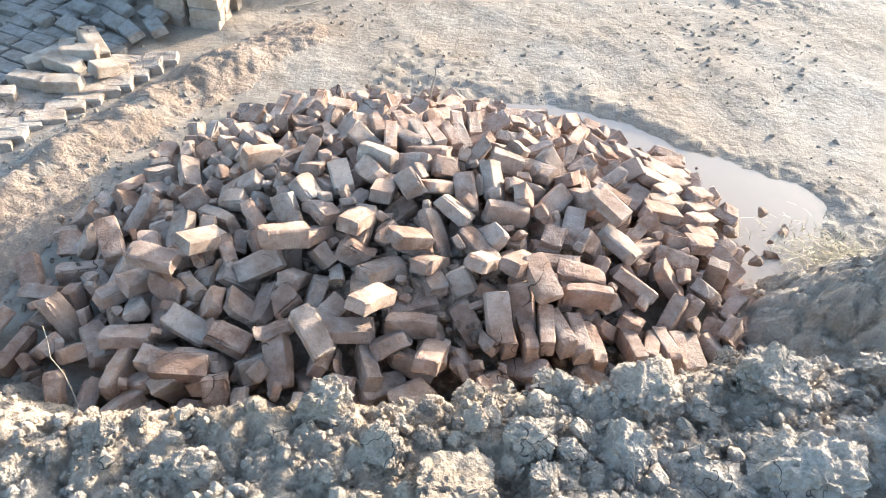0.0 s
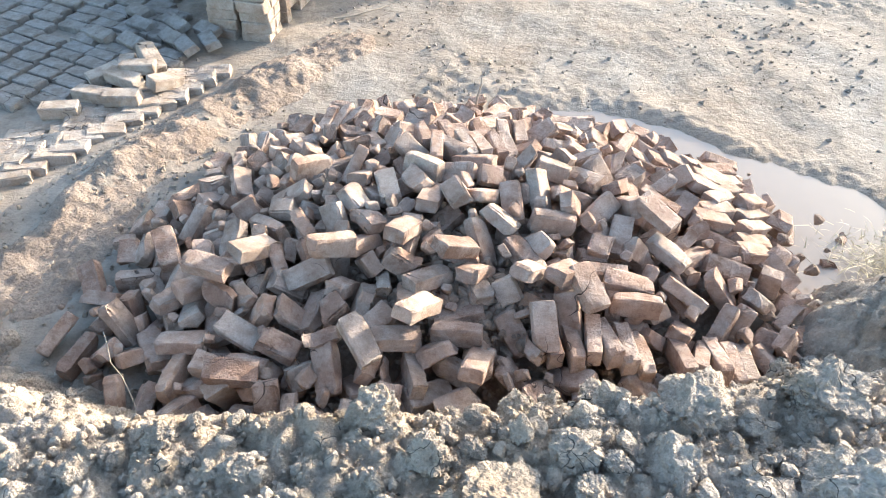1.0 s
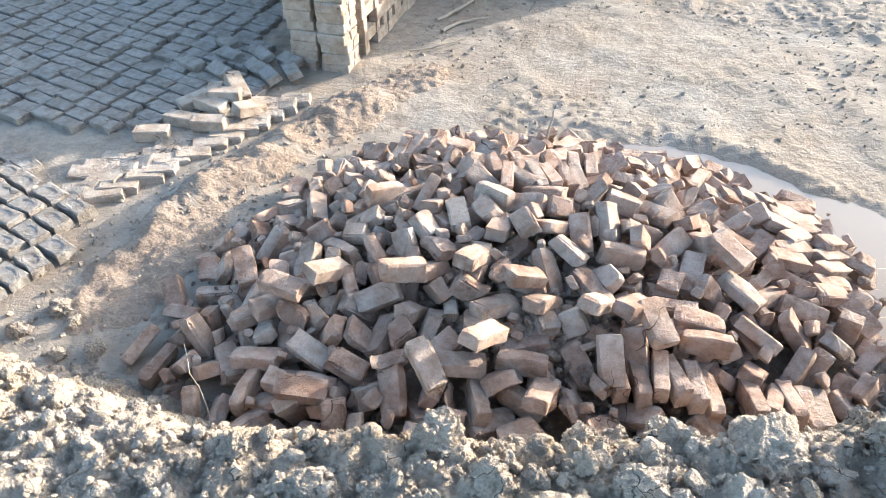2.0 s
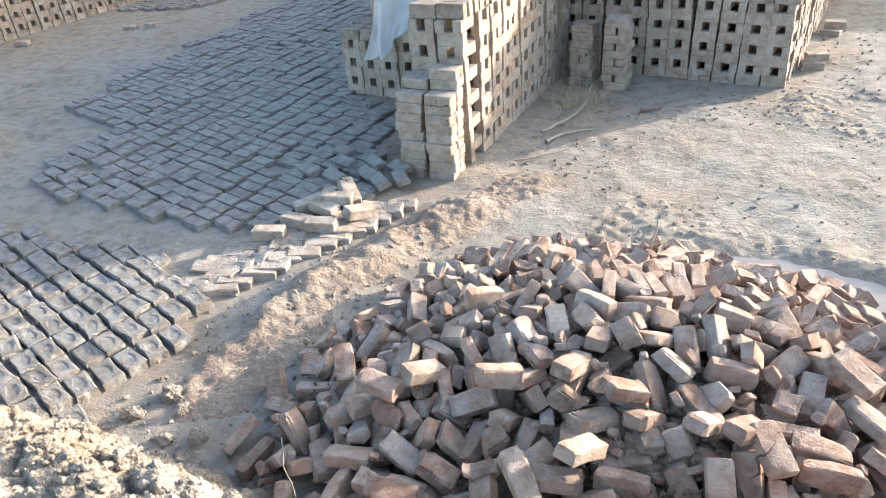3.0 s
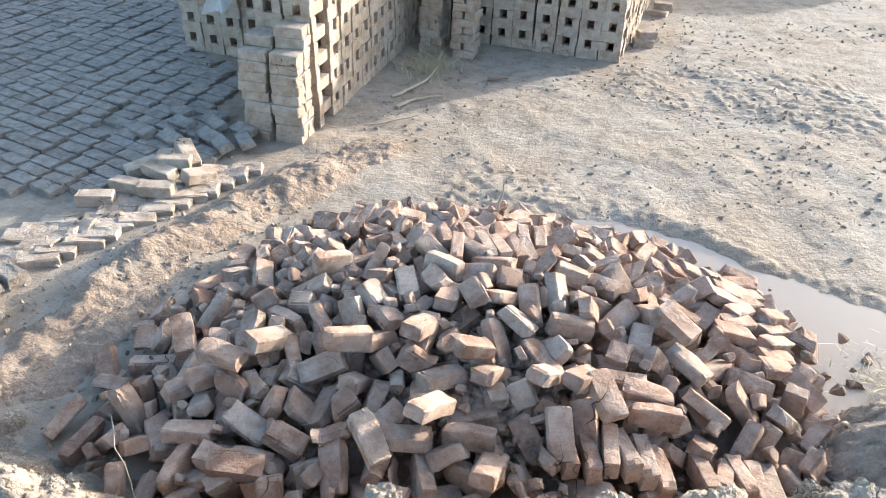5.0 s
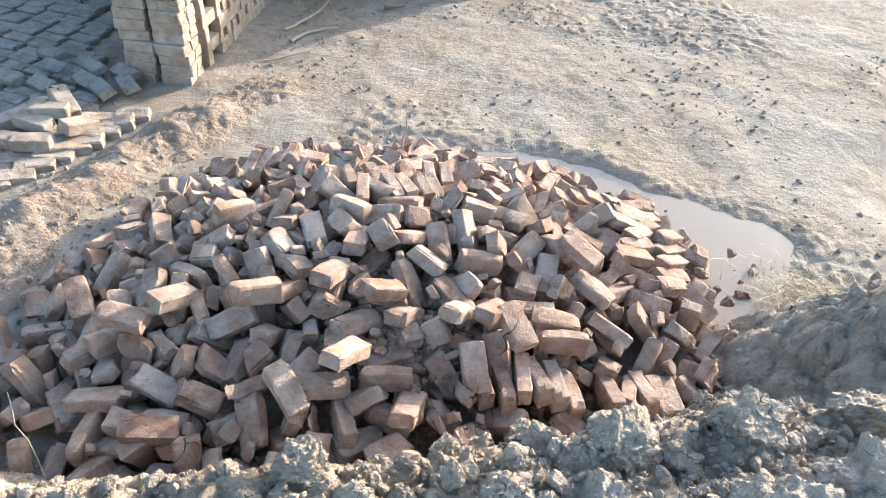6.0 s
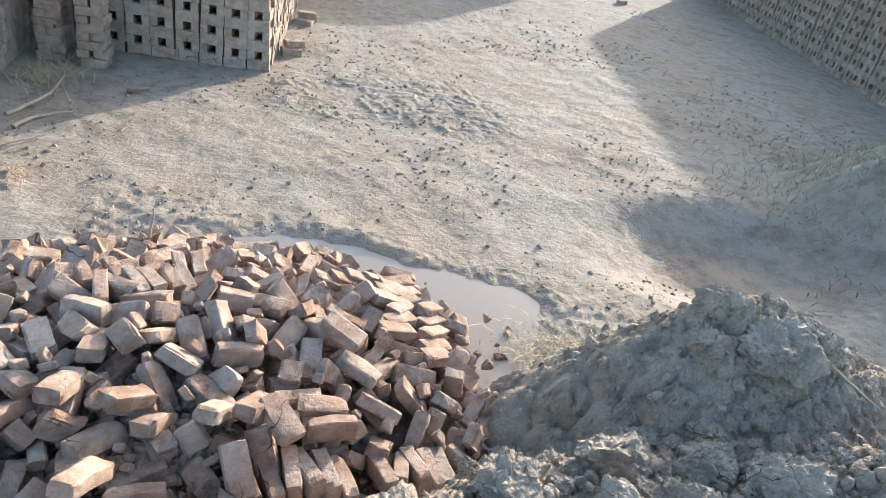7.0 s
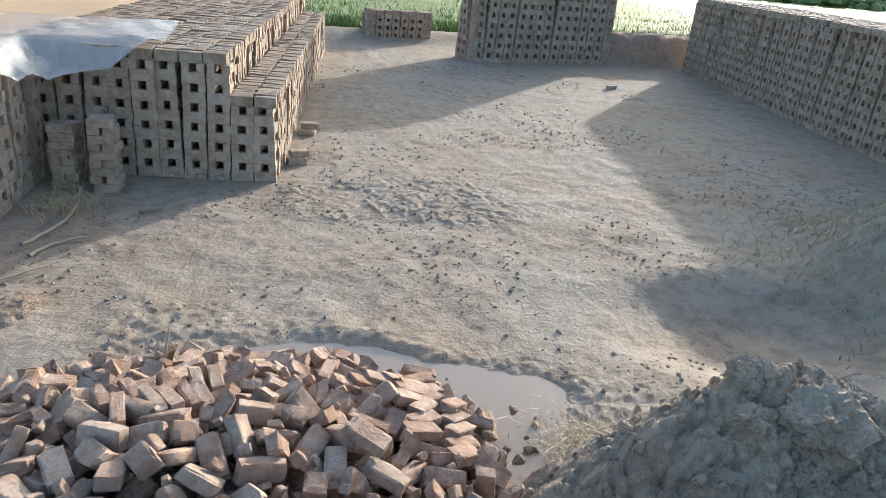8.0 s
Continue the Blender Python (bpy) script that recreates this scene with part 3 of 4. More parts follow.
def box_mesh(name, size, material, bevel=0.02):
    bm = bmesh.new()
    bmesh.ops.create_cube(bm, size=1)
    for v in bm.verts:
        v.co = Vector((v.co.x * size[0], v.co.y * size[1], (v.co.z + 0.5) * size[2]))
    bmesh.ops.bevel(bm, geom=list(bm.edges), offset=bevel, segments=1, affect="EDGES")
    return mesh_from(name, bm, material)


def put_face(parent, poses, seed, single=True):
    rng = random.Random(seed)
    s, h = poses
    if not s and not h:
        return
    if single:
        for m in s:
            piece("brick", rng.choice(stretcher), parent, m)
        for m in h:
            piece("brick", rng.choice(header), parent, m)
    else:
        back = Matrix.Translation(-Vector(parent.location))
        a = piece("stretcher_bricks", joined("stretcher_bricks", stretcher_fill, [back @ m for m in s], m_stack_fill_dimmed), parent, Matrix.Translation(parent.location))
        b = piece("header_bricks", joined("header_bricks", header_fill, [back @ m for m in h], m_stack_fill_dimmed), parent, Matrix.Translation(parent.location))
        tagged(a, kind="stuff"), tagged(b, kind="stuff")


def top_rows(parent, corner, turn, across, deep, z, seed, name="top_bricks"):
    """Bricks on edge, side by side, closing a stack's top."""
    rng = random.Random(seed)
    m = Matrix.Translation((corner[0], corner[1], z)) @ Matrix.Rotation(radians(turn), 4, "Z")
    back = Matrix.Translation(-Vector(parent.location))
    poses = []
    for a in range(int(across / COL)):
        for b in range(int(deep / 0.105)):
            if rng.random() < 0.97:
                poses.append(back @ m @ pose((a + 0.5) * COL + rng.gauss(0, 0.004), b * 0.105 + 0.05 + rng.gauss(0, 0.006), STRETCH / 2 + rng.gauss(0, 0.005), rng.gauss(0, 3), 0, rng.gauss(0, 2)))
    ob = piece(name, joined(name, stretcher_fill, poses, m_stack_fill_dimmed), parent, Matrix.Translation(parent.location))
    tagged(ob, kind="stuff")


# the stack beside the heap: its long open side faces the yard, its near end is built of flat bricks
LT = 87.0
ldir = Vector((math.cos(radians(LT)), math.sin(radians(LT)), 0))
lout = Vector((ldir.y, -ldir.x, 0))
l0 = Vector((-1.50, 4.42, 0))
stack_a = thing("brick_stack", (-1.9, 5.4, 0), "openwork stack of pale unfired bricks with a stepped near end", "brick stack")
put_face(stack_a, lattice_face(l0 + ldir * 0.24, LT, 10, 6, 31), 32)
size_a = (0.2, 2.2, 1.1)
piece("core", box_mesh("core", size_a, m_core_shade), stack_a, Matrix.Translation(l0 + ldir * 1.2 - lout * 0.34) @ Matrix.Rotation(radians(LT - 90), 4, "Z"))
put_face(stack_a, lattice_face(l0 - lout * 0.45, LT - 90, 2, 6, 33), 34)
top_rows(stack_a, l0 - lout * 0.46, LT - 90, 0.46, 2.4, 6 * RISE, 35)
rng = random.Random(5)
for c in range(2):
    for k in range(11 if c else 10):
        d = l0 - ldir * 0.14 - lout * (0.13 + 0.24 * (1 - c))
        m = Matrix.Translation(d + Vector((0, 0, 0.037 + k * 0.0755))) @ Matrix.Rotation(radians(LT - 90 + rng.gauss(0, 3)), 4, "Z") @ pose(rng.gauss(0, 0.008), rng.gauss(0, 0.01), 0)
        piece("brick", rng.choice(flat), stack_a, m)
        m = m @ pose(0, -0.12 if k < 9 else 0.1, 0, 0, 0, rng.gauss(0, 3))
        piece("brick", rng.choice(flat), stack_a, m)

# the large stack with its lower outer row
RT = -9.0
rdir = Vector((math.cos(radians(RT)), math.sin(radians(RT)), 0))
rin = Vector((-rdir.y, rdir.x, 0))
r0 = Vector((0.775, 6.69, 0))
stack_b = thing("brick_stack", (0.0, 8.0, 0), "long openwork stack of pale unfired bricks with a lower outer row", "brick stack")
put_face(stack_b, lattice_face(r0 - rdir * COL * 11, RT, 11, [6] * 9 + [4] * 2, 41), 42)
put_face(stack_b, lattice_face(r0 + rin * 0.24, RT + 90, 41, 4, 43), 44, False)
put_face(stack_b, lattice_face(r0 - rdir * 0.46 + rin * 0.24, RT + 90, 41, 6, 45), 46, False)
piece("core", box_mesh("core", (1.65, 9.0, 1.08), m_core_shade), stack_b, Matrix.Translation(r0 - rdir * 1.55 + rin * 4.85) @ Matrix.Rotation(radians(RT), 4, "Z"))
piece("core", box_mesh("core", (0.2, 9.0, 0.7), m_core_shade), stack_b, Matrix.Translation(r0 - rdir * 0.33 + rin * 4.85) @ Matrix.Rotation(radians(RT), 4, "Z"))
top_rows(stack_b, r0 - rdir * COL * 11, RT, COL * 9, 9.2, 6 * RISE, 47)
top_rows(stack_b, r0 - rdir * 0.45, RT, 0.45, 9.2, 4 * RISE, 48)

# the stack behind, with a lower end
stack_c = thing("brick_stack", (-2.6, 6.4, 0), "openwork stack of unfired bricks with a lower outer end", "brick stack")
put_face(stack_c, lattice_face(Vector((-3.45, 5.83, 0)), -5, 6, [3, 3, 6, 6, 6, 6], 51), 52)
put_face(stack_c, lattice_face(Vector((-3.02, 7.4, 0)), -90, 6, 6, 53), 54, False)
piece("core", box_mesh("core", (0.55, 1.3, 1.0), m_core_shade), stack_c, Matrix.Translation((-2.45, 6.7, 0)))
piece("core", box_mesh("core", (0.3, 1.4, 0.45), m_core_shade), stack_c, Matrix.Translation((-3.15, 6.65, 0)))
top_rows(stack_c, (-3.0, 5.80), 0, 0.95, 1.6, 6 * RISE, 55)
top_rows(stack_c, (-3.45, 5.85), -5, 0.46, 1.6, 3 * RISE, 56)


# two small piles of flat bricks before the large stack
def small_pile(base, courses, turn, seed, label):
    st = thing("brick_pile", base, label, "brick pile", "small brick piles")
    rng = random.Random(seed)
    for k in range(courses):
        for c in range(2):
            m = Matrix.Translation((base[0], base[1], 0.037 + k * 0.075)) @ Matrix.Rotation(radians(turn + 90 * (k % 2) + rng.gauss(0, 6)), 4, "Z") @ pose(rng.gauss(0, 0.012), (c - 0.5) * 0.118 + rng.gauss(0, 0.008), 0)
            piece("brick", rng.choice(flat), st, m)


small_pile((-1.10, 6.60, 0), 8, -12, 81, "short pile of unfired bricks against the large stack")
small_pile((-0.76, 6.52, 0), 9, -8, 82, "short uneven pile of unfired bricks against the large stack")

# distant stacks
def far_stack(base, turn, columns, levels, depth, seed, label, scale=1.0):
    d = Vector((math.cos(radians(turn)), math.sin(radians(turn)), 0))
    inward = Vector((-d.y, d.x, 0))
    mid = Vector(base) + d * columns * COL * scale / 2 + inward * depth / 2
    st = thing("brick_stack", mid, label, "brick stack")
    put_face(st, lattice_face(Vector(base), turn, columns, levels, seed, scale), seed, False)
    size = (columns * COL * scale - 0.3, depth - 0.3, levels * RISE * scale - 0.05)
    piece("core", box_mesh("core", size, m_core_shade), st, Matrix.Translation(mid + inward * 0.1) @ Matrix.Rotation(radians(turn), 4, "Z"))
    ends = lattice_face(Vector(base) + d * columns * COL * scale, turn + 90, int(depth / COL / scale), levels, seed + 1, scale)
    put_face(st, ends, seed, False)
    ends = lattice_face(Vector(base) + inward * depth, turn - 90, int(depth / COL / scale), levels, seed + 2, scale)
    put_face(st, ends, seed, False)
    top_rows(st, base, turn, columns * COL * scale, depth, levels * RISE * scale, seed)
    return st


far_stack((-10.3, 5.0, 0), 88.0, 46, 9, 0.9, 61, "long wall of stacked unfired bricks beyond the drying yard")
far_stack((5.6, 15.45, 0), 12, 15, 9, 0.9, 65, "square stack of unfired bricks before the green field", 1.19)
far_stack((11.5, 15.9, 0), -103.0, 54, 9, 2.0, 69, "long wall of stacked bricks in shade along the yard")
# added out of view: its height blocks the low sun from the far yard
far_stack((-2.95, 21.0, 0), -90, 60, 15, 0.9, 78, "unseen tall brick stack added to shade the far yard")
# low bank of earth closing the gap between the far stack and the long wall
ex, ey = np.linspace(9.3, 13.0, 80), np.linspace(15.7, 18.2, 50)
EX, EY = np.meshgrid(ex, ey)
low_bank = 0.8 * (1 - smooth(0.35, 0.8, np.abs(EY - 17.0) + 0.3 * fbm(EX * 2, EY * 2, 111, 3))) * (1 + 0.3 * fbm(EX * 3, EY * 3, 112, 4)) - 0.05
tagged(new("earth_bank", sheet("earth_bank", ex, ey, low_bank, m_rubble)), "low brown bank of earth between the far stacks", "earth bank", kind="structure")
far_stack((3.6, 18.4, 0), 8, 8, 3.5, 0.5, 75, "small low stack of bricks at the edge of the field")


# ---------------------------------------------------------------- drying yard
def moulded_mesh(name, seed, material, size, frog=True):
    """A moulded brick lying flat, soft edges, a shallow oval frog pressed into its top."""
    rng = random.Random(seed)
    n, k = 12, 0
    bm = bmesh.new()
    lx, ly, lz = (s / 2 for s in size)
    ring = []
    for a in range(n):
        t = 2 * math.pi * (a + 0.5) / n
        c, s = math.cos(t), math.sin(t)
        q = 1 / max(abs(c), abs(s)) * 0.97
        ring.append((c * q, s * q))
    def loop(fx, fy, z, wob):
        return [bm.verts.new((x * fx + rng.gauss(0, wob), y * fy + rng.gauss(0, wob), z)) for x, y in ring]
    loops = [loop(lx * 1.02, ly * 1.03, -lz, 0.002), loop(lx, ly, lz * 0.75, 0.003), loop(lx * 0.93, ly * 0.88, lz, 0.003)]
    if frog:
        loops.append([bm.verts.new((math.cos(2 * math.pi * (a + 0.5) / n) * lx * 0.62, math.sin(2 * math.pi * (a + 0.5) / n) * ly * 0.60, lz * 1.0)) for a in range(n)])
        loops.append([bm.verts.new((math.cos(2 * math.pi * (a + 0.5) / n) * lx * 0.42, math.sin(2 * math.pi * (a + 0.5) / n) * ly * 0.40, lz - 0.004)) for a in range(n)])
    for p, q in zip(loops, loops[1:]):
        for a in range(n):
            bm.faces.new((p[a], p[(a + 1) % n], q[(a + 1) % n], q[a]))
    bm.faces.new(loops[-1])
    return mesh_from(name, bm, material)


near_kinds = [moulded_mesh("brick", 300 + k, m_green, (0.207, 0.112, 0.062)) for k in range(5)]
yard_kinds = [moulded_mesh("brick", 310 + k, m_green, (0.214, 0.108, 0.054), False) for k in range(5)]
yard_fill = moulded_mesh("brick", 320, m_green_fill, (0.214, 0.108, 0.054), False)


def within(x, y, poly):
    inside_it = False
    for (ax, ay), (bx, by) in zip(poly, poly[1:] + poly[:1]):
        if (ay > y) != (by > y) and x < (bx - ax) * (y - ay) / (by - ay) + ax:
            inside_it = not inside_it
    return inside_it


def yard(name, place, label, poly, origin, turn, rows_at, pitch, kinds, fill, limit, seed, jitter=0.01, gone=0.0):
    """Bricks in rows on the ground inside an outline of the plan; the nearest stay single. turn: how the bricks lie; rows_at: the way of the rows."""
    rng = random.Random(seed)
    th = thing(name, place, label, "drying bricks")
    ca, sa = math.cos(radians(turn)), math.sin(radians(turn))
    cb, sb = math.cos(radians(rows_at)), math.sin(radians(rows_at))
    spots = []
    for a in range(-60, 60):
        for c in range(-110, 110):
            u, v = a * pitch[0] + 0.012 * math.sin(c * 0.31 + a), c * pitch[1]
            x, y = origin[0] + ca * u + cb * v, origin[1] + sa * u + sb * v
            if within(x, y, poly) and rng.random() >= gone:
                spots.append((x + rng.gauss(0, jitter), y + rng.gauss(0, jitter), turn + rng.gauss(0, 2.2)))
    spots.sort(key=lambda s: s[1] - 0.4 * s[0])
    gz = ground_height(np.array([s[0] for s in spots]), np.array([s[1] for s in spots]))
    poses = [pose(x, y, z + 0.022, rng.gauss(0, 1.5), rng.gauss(0, 1.5), r) for (x, y, r), z in zip(spots, gz)]
    for m in poses[:limit]:
        piece("brick", rng.choice(kinds), th, m)
    if poses[limit:]:
        back = Matrix.Translation(-Vector(place))
        tagged(piece("further_bricks", joined("further_bricks", fill, [back @ m for m in poses[limit:]], m_green_fill), th, Matrix.Translation(place)), kind="stuff")
    return th


yard("drying_bricks", (-3, 1.7, 0), "grey moulded bricks with pressed ovals drying in rows on the ground",
     [(-2.40, 0.7), (-2.30, 1.4), (-2.28, 1.95), (-2.50, 2.30), (-3.2, 2.58), (-4.9, 2.5), (-4.9, 0.7)], (-2.42, 1.62), -19.0, 69.0, (0.222, 0.128), near_kinds, yard_fill, 260, 401, 0.005)
yard("drying_bricks", (-4, 5, 0), "wide field of grey unfired bricks drying in rows on the ground",
     [(-2.0, 3.62), (-2.35, 4.3), (-2.3, 5.4), (-3.3, 5.75), (-3.6, 7.5), (-3.8, 12.5), (-7.3, 12.5), (-6.6, 6.5), (-6.45, 4.8), (-5.15, 4.35), (-5.35, 3.75), (-5.0, 3.1), (-2.75, 2.95)],
     (-3.5, 4.6), -18.0, 87.5, (0.243, 0.122), yard_kinds, yard_fill, 300, 402, 0.008, 0.012)
yard("drying_bricks", (-8.6, 11, 0), "far rows of unfired bricks drying on the ground",
     [(-9.9, 8.9), (-8.4, 9.2), (-7.9, 13), (-8.4, 17), (-10.0, 17)], (-9, 11), -18.0, 87.5, (0.243, 0.122), yard_kinds, yard_fill, 0, 403, 0.01)

# double row of bricks along the yard's edge, broken and half trodden in
edge = thing("brick_edging", (-2.05, 3.0, 0), "worn double row of clay bricks along the yard edge", "brick row")
rng = random.Random(8)
edge_kinds = [moulded_mesh("brick", 330 + k, m_stack, (0.222, 0.120, 0.062), k % 2 == 0) for k in range(5)]
for k in range(13):
    f = k / 11.0 - 0.09
    for c in range(3):
        x, y = -2.32 + 0.58 * f - 0.225 * c * 0.93, 2.44 + 1.16 * f - 0.225 * c * 0.34
        if c == 2 and (k < 3 or k > 8):
            continue
        piece("brick", rng.choice(edge_kinds), edge, pose(x + rng.gauss(0, 0.012), y + rng.gauss(0, 0.012), 0.020 - 0.004 * c, rng.gauss(0, 6), rng.gauss(0, 5), 20 + rng.gauss(0, 7)))

# loose bricks thrown on the yard's edge: plan place, height, pitch, turn
for x, y, z, ry, rz in ((-2.42, 2.93, 0.10, 3, 22), (-2.33, 3.13, 0.10, 0, -4), (-2.12, 3.12, 0.105, 0, 12), (-2.20, 3.30, 0.13, 6, -10), (-2.37, 3.36, 0.10, -6, 50),
                        (-2.10, 3.50, 0.17, 30, -42), (-2.14, 3.40, 0.16, 0, 14), (-1.95, 3.34, 0.11, 14, 62), (-2.26, 3.46, 0.12, 0, -70)):
    ob = piece("loose_brick", rng.choice(flat), None, pose(x, y, z - 0.015, rng.gauss(0, 4), ry, rz))
    tagged(ob, "loose pale unfired brick thrown on the drying yard", "brick", "loose bricks on the yard")
for x, y, rx, rz in ((-2.45, 3.85, 35, -30), (-2.2, 3.95, 40, -35), (-2.05, 3.85, 30, -42), (-2.5, 4.1, 25, -20), (-2.25, 4.15, 38, -38), (-2.0, 4.1, 30, -30), (-1.92, 3.95, 20, -50), (-2.7, 3.9, 28, -25), (-2.62, 4.3, 20, -28)):
    ob = piece("loose_brick", rng.choice(yard_kinds), None, pose(x, y, 0.075, rx * 0.6, 0, rz))
    tagged(ob, "grey unfired brick leaning against its neighbours on the yard", "brick", "leaning bricks on the yard")
# bricks at the foot of the large stack's sunny side and out on the yard
for x, y, z, rz in ((1.02, 7.35, 0.035, 10), (1.08, 7.5, 0.035, 40), (1.05, 7.42, 0.105, 20), (1.30, 8.8, 0.035, 30), (1.24, 8.6, 0.035, -20), (1.28, 8.7, 0.105, 0), (7.83, 12.86, 0.035, 15), (-9.7, 6.9, 0.035, 20), (-8.5, 7.9, 0.035, 10), (-8.25, 8.1, 0.035, 5)):
    ob = piece("loose_brick", rng.choice(flat), None, pose(x, y, z, 0, 0, rz))
    tagged(ob, "loose unfired brick lying on the bare yard", "brick", "loose bricks on the yard")

# ---------------------------------------------------------------- clods
def clod_mesh(name, seed, material, detail=3):
    rng = random.Random(seed)
    bm = bmesh.new()
    bmesh.ops.create_icosphere(bm, subdivisions=detail, radius=1)
    off = Vector((rng.uniform(0, 50), rng.uniform(0, 50), rng.uniform(0, 50)))
    cuts = [(Vector((rng.gauss(0, 1), rng.gauss(0, 1), rng.gauss(0, 1))).normalized(), rng.uniform(0.55, 0.85)) for _ in range(9)]
    for v in bm.verts:
        p = v.co.copy()
        for nrm, lim in cuts:
            over = p.dot(nrm) - lim
            if over > 0:
                p -= nrm * over * 0.9
        p *= 1 + 0.22 * noise.noise(v.co * 1.6 + off) + 0.2 * noise.noise(v.co * 3.5 + off) + (0.13 * noise.noise(v.co * 8 + off) + 0.07 * noise.noise(v.co * 19 + off) + 0.03 * noise.noise(v.co * 43 + off) if detail > 2 else 0)
        v.co = Vector((p.x, p.y * 0.85, p.z * 0.72))
    return mesh_from(name, bm, material)


def surface(x, y):
    xa, ya = np.array([x]), np.array([y])
    return float(max(mound_surface(xa, ya)[0], ground_height(xa, ya)[0]))


clods = [clod_mesh("clay_clod", 500 + k, m_clod, 5) for k in range(9)]
rng = random.Random(21)
taken = []
# the large lumps along the ridge: plan place and radius
BIG = [(1.30, 1.10, 0.13), (1.47, 1.06, 0.12), (0.93, 1.00, 0.14), (0.72, 0.98, 0.10), (1.62, 0.86, 0.19), (1.32, 0.78, 0.16), (1.75, 1.22, 0.15), (1.08, 0.72, 0.10), (0.42, 0.60, 0.14), (0.86, 0.78, 0.09),
       (0.60, 0.80, 0.08), (0.02, 0.84, 0.09), (-0.30, 0.62, 0.06), (-0.55, 0.70, 0.07), (1.95, 1.00, 0.14), (2.15, 1.2, 0.12), (2.4, 1.05, 0.16), (2.05, 1.45, 0.11), (1.9, 0.75, 0.13), (2.3, 1.36, 0.1),
       (2.72, 1.62, 0.20), (2.42, 1.66, 0.13), (2.55, 1.85, 0.12), (3.0, 1.7, 0.14), (-0.75, 0.55, 0.05), (0.2, 0.72, 0.07),
       (-2.02, 1.50, 0.07), (-2.12, 1.32, 0.06), (-1.85, 1.24, 0.05), (-1.9, 1.42, 0.05), (-1.7, 1.3, 0.06), (-2.2, 1.12, 0.06)]
while len(BIG) < 330:
    x = rng.uniform(-1.9, 3.2)
    y = float(np.interp(x, RIDGE_X, RIDGE_Y)) + rng.uniform(-0.65, 0.22)
    if x > 0.2 or rng.random() < 0.35:
        BIG.append((x, y, rng.choice((0.03, 0.04, 0.05, 0.06)) * (0.7 if x < 0.2 else 1.1)))
for x, y, r in BIG:
    if any((x - a) ** 2 + (y - c) ** 2 < (0.7 * (r + d)) ** 2 for a, c, d in taken):
        continue
    taken.append((x, y, r))
    ob = piece("clay_clod", rng.choice(clods), None, pose(x, y, surface(x, y) + (0.18 if r < 0.1 else -0.05 if x > 2.3 else 0.08) * r, rng.uniform(-25, 25), rng.uniform(-25, 25), rng.uniform(0, 360)) @ Matrix.Diagonal((r, r, r * rng.uniform(0.85, 1.15), 1)))
    tagged(ob, "large dry cracked lump of pale clay on the mound" if r > 0.085 else "small dry lump of pale clay on the mound", "clay clod", "clods on the mound")


def scatter(name, label, source, spots, material, seed, sink=0.25):
    """Uncountable crumbs strewn over ground and mound."""
    rng = random.Random(seed)
    xs, ys = np.array([s[0] for s in spots]), np.array([s[1] for s in spots])
    zs = np.maximum(ground_height(xs, ys), np.where((xs > -4.3) & (xs < 4.7) & (ys < 2.9), mound_surface(xs, ys), -9))
    poses = [pose(x, y, z + sink * r, rng.uniform(0, 360), rng.uniform(0, 360), rng.uniform(0, 360)) @ Matrix.Diagonal((r * rng.uniform(0.8, 1.3), r, r, 1)) for (x, y, r), z in zip(spots, zs)]
    ob = new(name, joined(name, source, poses, material))
    return tagged(ob, label, "crumbs", kind="stuff")


crumb = clod_mesh("crumb", 540, m_clod, 1)
crumb_fine = clod_mesh("crumb", 541, m_clod, 2)
def on_mound(count, base, mean, most):
    out = []
    while len(out) < count:
        x = rng.uniform(-2.6, 3.6)
        y = float(np.interp(x, RIDGE_X, RIDGE_Y)) + rng.gauss(-0.12, 0.26)
        if x > 1.7 and rng.random() < 0.45:
            x, y = rng.gauss(2.6, 0.5), rng.gauss(1.65, 0.3)
        out.append((x, y, min(most, base + rng.expovariate(1 / mean)) * (0.75 if x < 0.25 else 1.0)))
    return out


scatter("clay_crumbs", "crumbled pale clay lumps strewn over the mound", crumb_fine, on_mound(2200, 0.010, 0.011, 0.045), m_clod, 22)
scatter("clay_crumbs", "fine pale clay crumbs strewn over the mound", crumb, on_mound(6500, 0.004, 0.005, 0.02), m_mound, 25)
spots = []
while len(spots) < 6500:
    x, y = rng.uniform(-2.2, 8.0), rng.uniform(1.0, 15)
    if rng.random() < 1.1 - y / 18 and float(vnoise(np.array([x * 1.3]), np.array([y * 1.3]), 91)[0]) > rng.uniform(0.42, 0.85) and not (x < -1.2 and y > 4) and heap_height(np.array([x]), np.array([y]))[0] < -0.02 and along(np.array([x]), np.array([y]), PUDDLE)[0] > 0.3:
        spots.append((x, y, min(0.030, 0.005 + rng.expovariate(1 / 0.0055) * (1 + y / 10))))
scatter("earth_crumbs", "small crumbs of dry clay littering the yard", crumb, spots[::2] + spots[1::4], m_ground, 23, -0.1)
scatter("earth_crumbs", "warm brown flecks of earth littering the yard", crumb, [(x, y, r * 0.8) for x, y, r in spots[3::4]], m_bank, 26, -0.35)
spots = [(-1.55 + rng.gauss(0, 0.3) - 0.35 * k, 3.2 - 1.6 * k + rng.gauss(0, 0.2), min(0.022, 0.003 + rng.expovariate(1 / 0.005))) for k in [rng.random() for _ in range(800)]]
scatter("bank_crumbs", "loose warm crumbs of clay along the bank", crumb, spots, m_ground, 24)
